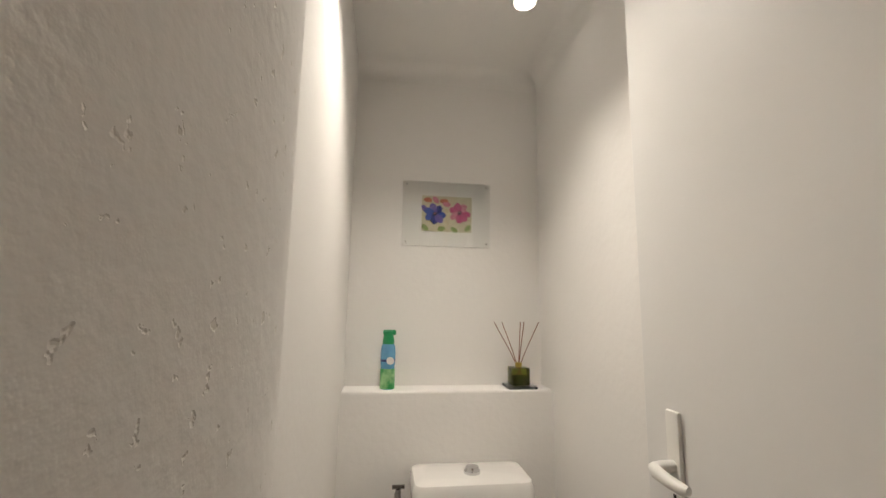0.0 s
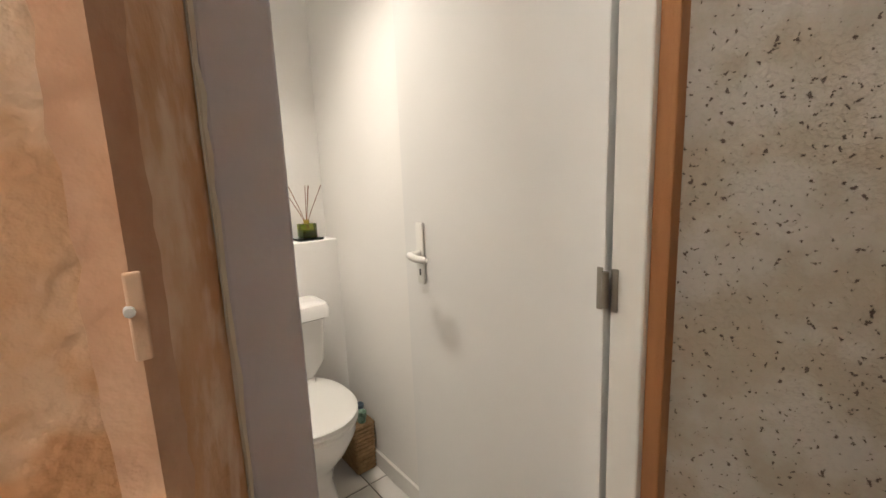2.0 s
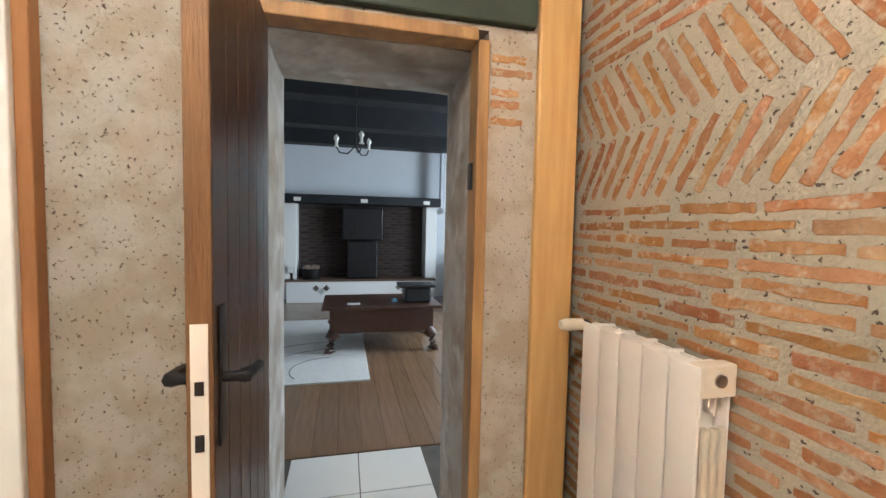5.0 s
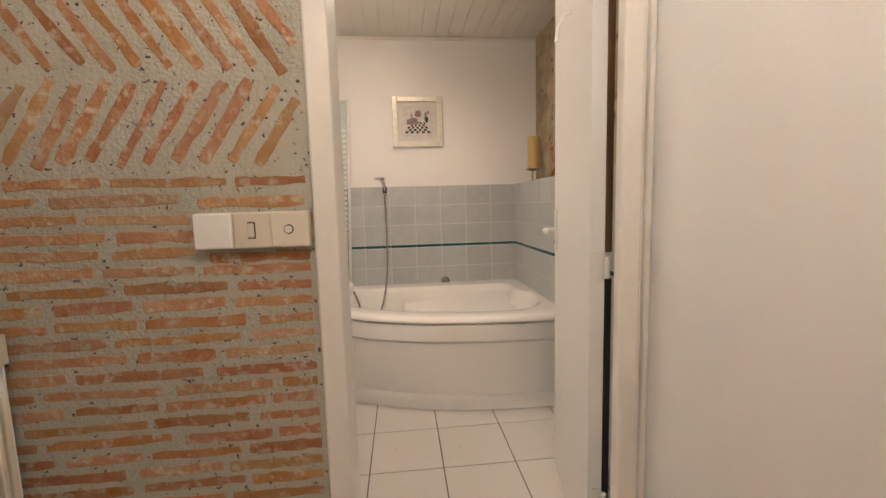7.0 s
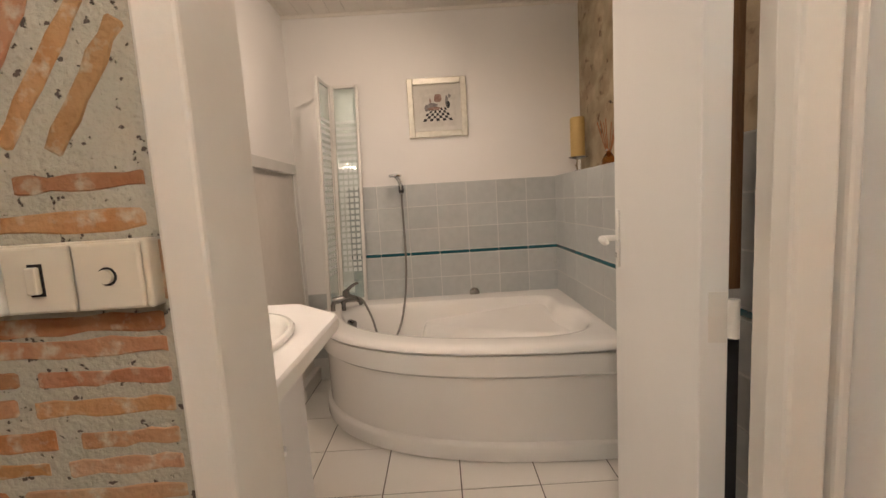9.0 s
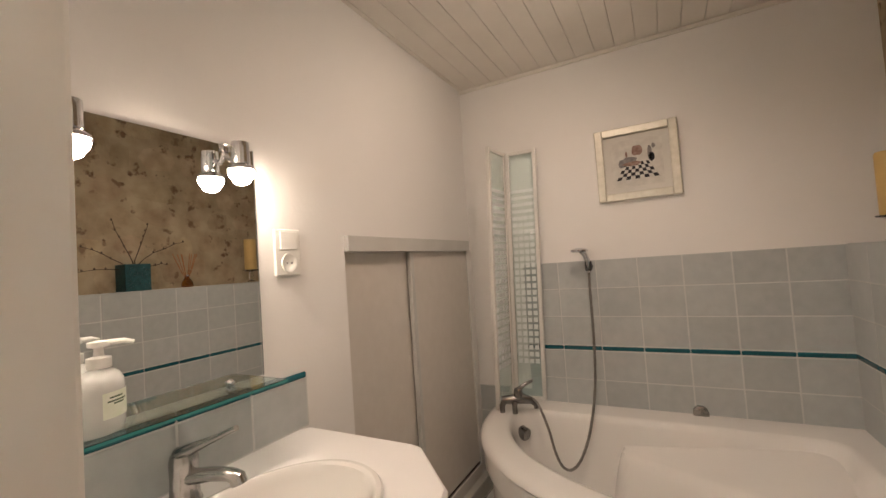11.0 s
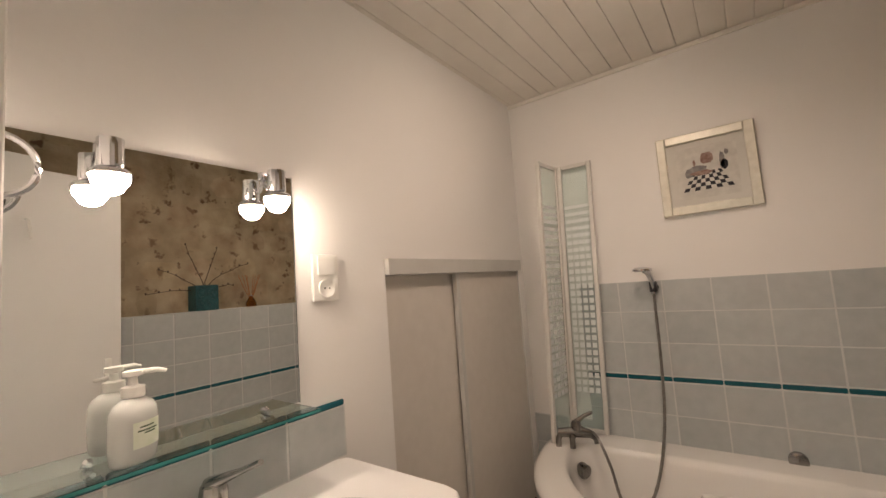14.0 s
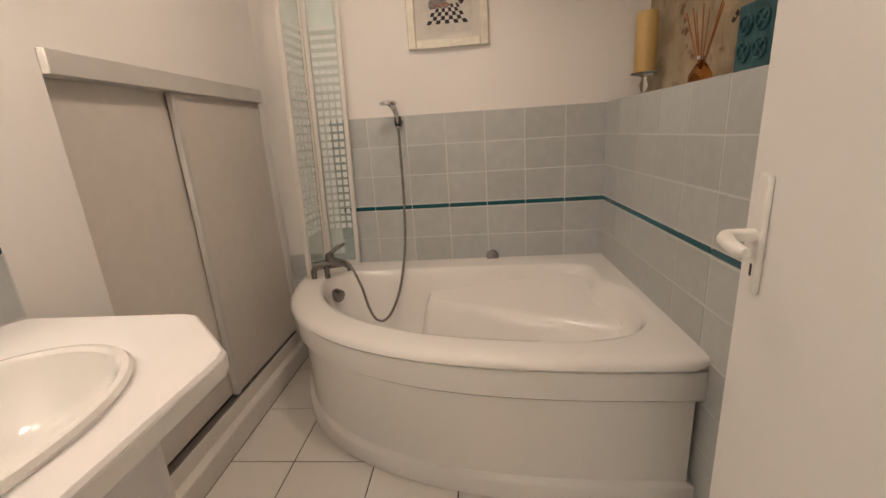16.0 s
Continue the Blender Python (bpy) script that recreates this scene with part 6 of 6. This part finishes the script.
block("grout_bed", PALE_GROUT, (BATH_E - 0.0073, -2.206, 0.8755, BATH_E, -1.37, 1.03), east)
for c in range(7):
    xc = BATH_W + 0.008 + W * (c + 0.5) - 0.006
    for z0, z1 in ROWS_Z[:6]:
        piece("wall_tile", wt_s, south, xc, BATH_S + 0.001, (z0 + z1) / 2, 0, (1, 1, (z1 - z0 - 0.003) / 0.149))
    piece("teal_strip", strip_s, south, xc, BATH_S + 0.001, 0.859)
for xc, w in ((-0.135, 0.19), (0.03, 0.135)):
    for z0, z1 in ((0.463, 0.617), (0.309, 0.463), (0.155, 0.309)):
        piece("wall_tile", wt_s, south, xc, BATH_S + 0.001, (z0 + z1) / 2, 0, (w / 0.1994 * 1.0, 1, (z1 - z0 - 0.003) / 0.149))
for c in range(11):
    yc = BATH_S + 0.01 + W * (c + 0.5)
    if yc + 0.1 > BATH_N:
        continue
    for z0, z1 in ROWS_Z:
        piece("wall_tile", wt_w, west, BATH_W + 0.0005, yc, (z0 + z1) / 2, 0, (1, 1, (z1 - z0 - 0.003) / 0.149))
    piece("teal_strip", strip_w, west, BATH_W + 0.0005, yc, 0.859)
    piece("ledge_tile", piece_mesh("ledge_tile", WALL_TILE, (-0.088, -0.0997, 0, 0.088, 0.0997, 0.006), 0.0012), west, -1.732, yc, 1.3285)
bs = piece_mesh("wall_tile", WALL_TILE, (-0.008, -0.0984, -0.0735, 0.0, 0.0984, 0.0735), 0.0014)
bs_strip = piece_mesh("teal_strip", TEAL, (-0.011, -0.0997, -0.0095, 0.0, 0.0997, 0.0095), 0.004)
for c in range(4):
    yc = -2.205 + W * (c + 0.5)
    piece("wall_tile", bs, east, BATH_E - 0.0005, yc, 0.953)
    piece("teal_strip", bs_strip, east, BATH_E - 0.0005, yc, 1.04)

# rubble stones of the old bathroom wall
random.seed(19)
rubble_meshes = []
for v in range(8):
    bm = bmesh.new()
    n = 8
    rim = [(math.cos(2 * math.pi * k / n), math.sin(2 * math.pi * k / n)) for k in range(n)]
    rim = [(math.copysign(abs(c) ** 0.6, c) * 0.5 * random.uniform(0.72, 1.12), math.copysign(abs(w) ** 0.6, w) * 0.5 * random.uniform(0.72, 1.12)) for c, w in rim]
    back = [bm.verts.new((-0.01, y, z)) for y, z in rim]
    mid = [bm.verts.new((0.001, y * 0.98, z * 0.98)) for y, z in rim]
    front = [bm.verts.new((0.004 + random.uniform(-0.002, 0.002), y * 0.72, z * 0.7)) for y, z in rim]
    peak = bm.verts.new((0.006, random.uniform(-0.1, 0.1), random.uniform(-0.1, 0.1)))
    for p, q in ((back, mid), (mid, front)):
        for k in range(n):
            bm.faces.new((p[k], p[(k + 1) % n], q[(k + 1) % n], q[k]))
    for k in range(n):
        bm.faces.new((front[k], front[(k + 1) % n], peak))
    bmesh.ops.recalc_face_normals(bm, faces=bm.faces)
    me = bpy.data.meshes.new("stone")
    bm.to_mesh(me)
    bm.free()
    me.materials.append(RUBBLE_STONE)
    rubble_meshes.append(me)
z = 1.34
while z < 2.42:
    h, y = random.uniform(0.11, 0.19), BATH_S + random.uniform(0.0, 0.08)
    while y < BATH_N - 0.1:
        w = random.uniform(0.10, 0.30)
        if y + w < BATH_N:
            piece("stone", random.choice(rubble_meshes), stone_wall, -1.82, y + w / 2, min(z + h / 2 + random.uniform(-0.02, 0.02), 2.44 - h / 2), 0, (1, w, h * random.uniform(0.8, 1.02)))
        y += w + random.uniform(0.015, 0.05)
    z += h + random.uniform(0.012, 0.03)

# thin bricks, in courses and two chevron bands
random.seed(7)
brick_meshes = []
for v in range(10):
    bm = bmesh.new()
    n = 9
    xs = [-0.5, -0.478, -0.36, -0.22, -0.07, 0.08, 0.22, 0.36, 0.478, 0.5]
    top = [(xs[k], 0.5 + random.uniform(-0.16, 0.10)) for k in range(n + 1)]
    bot = [(-xs[k], -0.5 + random.uniform(-0.10, 0.16)) for k in range(n + 1)]
    ease = lambda x: 0.78 if abs(x) > 0.49 else 1.0
    ring = [(x, z * ease(x)) for x, z in top + bot]
    back = [bm.verts.new((x, -0.012, z)) for x, z in ring]
    mid = [bm.verts.new((x, 0.0006, z)) for x, z in ring]
    front = [bm.verts.new((x * 0.975, 0.0016 + random.uniform(-0.0005, 0.0005), z * 0.86)) for x, z in ring]
    m = len(ring)
    for a, b in ((back, mid), (mid, front)):
        for k in range(m):
            bm.faces.new((a[k], a[(k + 1) % m], b[(k + 1) % m], b[k]))
    for k in range(n):
        bm.faces.new((front[k], front[k + 1], front[m - 2 - k], front[m - 1 - k]))
    bmesh.ops.recalc_face_normals(bm, faces=bm.faces)
    me = bpy.data.meshes.new("brick")
    bm.to_mesh(me)
    bm.free()
    me.materials.append(BRICK)
    brick_meshes.append(me)


def brick(x, z, length, height, turn=0.0, parent=brick_wall, y=HALL_S):
    ob = piece("brick", random.choice(brick_meshes), parent, x, y, z, turn, (length, 1.0, height))
    return ob


BX0, BX1 = -0.512, 0.752


def course(z, skip=None):
    x = BX0 + random.uniform(-0.10, 0.0)
    while x < BX1:
        ln, gap = random.uniform(0.16, 0.27), random.uniform(0.014, 0.03)
        a, b = max(x, BX0), min(x + ln, BX1)
        if skip and a < skip[1] and b > skip[0]:
            if a < skip[0]:
                b = skip[0]
            elif b > skip[1]:
                a = skip[1]
            else:
                a = b
        if b - a > 0.035:
            brick((a + b) / 2, z + random.uniform(-0.003, 0.003), b - a, random.uniform(0.019, 0.027), radians(random.uniform(-1.2, 1.2)))
        x += ln + gap


for k in range(32):
    z = 1.250 - 0.0385 * k
    course(z, (-0.53, -0.268) if 1.07 < z < 1.215 else None)
brick(-0.395, 1.203, 0.225, 0.024)
brick(-0.405, 1.084, 0.215, 0.024)
brick(-0.5215 + 0.004, 1.143, 0.07, 0.013, radians(90))
for z0, z1, lean in ((1.285, 1.463, 1), (1.475, 1.672, -1)):
    h = z1 - z0
    ang = radians(57)
    ln = h / math.sin(ang) * 0.98
    x = BX0 - 0.02
    while x < BX1 + 0.03:
        zc, xc, l2 = (z0 + z1) / 2 + random.uniform(-0.006, 0.006), x, ln * random.uniform(0.88, 1.0)
        half = l2 / 2 * math.cos(ang)
        lo, hi = xc - half, xc + half
        cut_lo, cut_hi = max(0, BX0 + 0.008 - lo), max(0, hi - (BX1 - 0.005))
        keep = 1 - (cut_lo + cut_hi) / (2 * half)
        if keep > 0.25:
            s = (cut_lo - cut_hi) / 2
            brick(xc + s, zc - lean * s * math.tan(ang), l2 * keep, random.uniform(0.020, 0.028), lean * ang + radians(random.uniform(-3, 3)))
        x += random.uniform(0.052, 0.062)
for k in range(7):
    course(1.705 + 0.0425 * k)
# flush brick bands in the stone piers, beside the old door
east_bricks = []
for me in brick_meshes[:4]:
    c = me.copy()
    c.transform(Matrix.Rotation(radians(90), 4, "Z"))
    east_bricks.append(c)
for par, y0, y1, zs in ((pier2, -1.03, -0.895, (1.70, 1.66, 1.60, 1.565, 1.515)), (pier, -0.205, -0.085, (1.565, 1.53, 1.48, 1.62))):
    for z in zs:
        ln = (y1 - y0) * random.uniform(0.65, 0.98)
        yc = y1 - ln / 2 if par is pier2 else y0 + ln / 2
        ob = new("brick", random.choice(east_bricks))
        ob.parent = par
        ob.location, ob.scale = (HALL_E if par is pier2 else 0.5445 + (0.152 - yc) * 0.3225, yc, z), (1, ln, 0.024)
        if par is pier:
            ob.rotation_euler = (0, 0, radians(17.9))
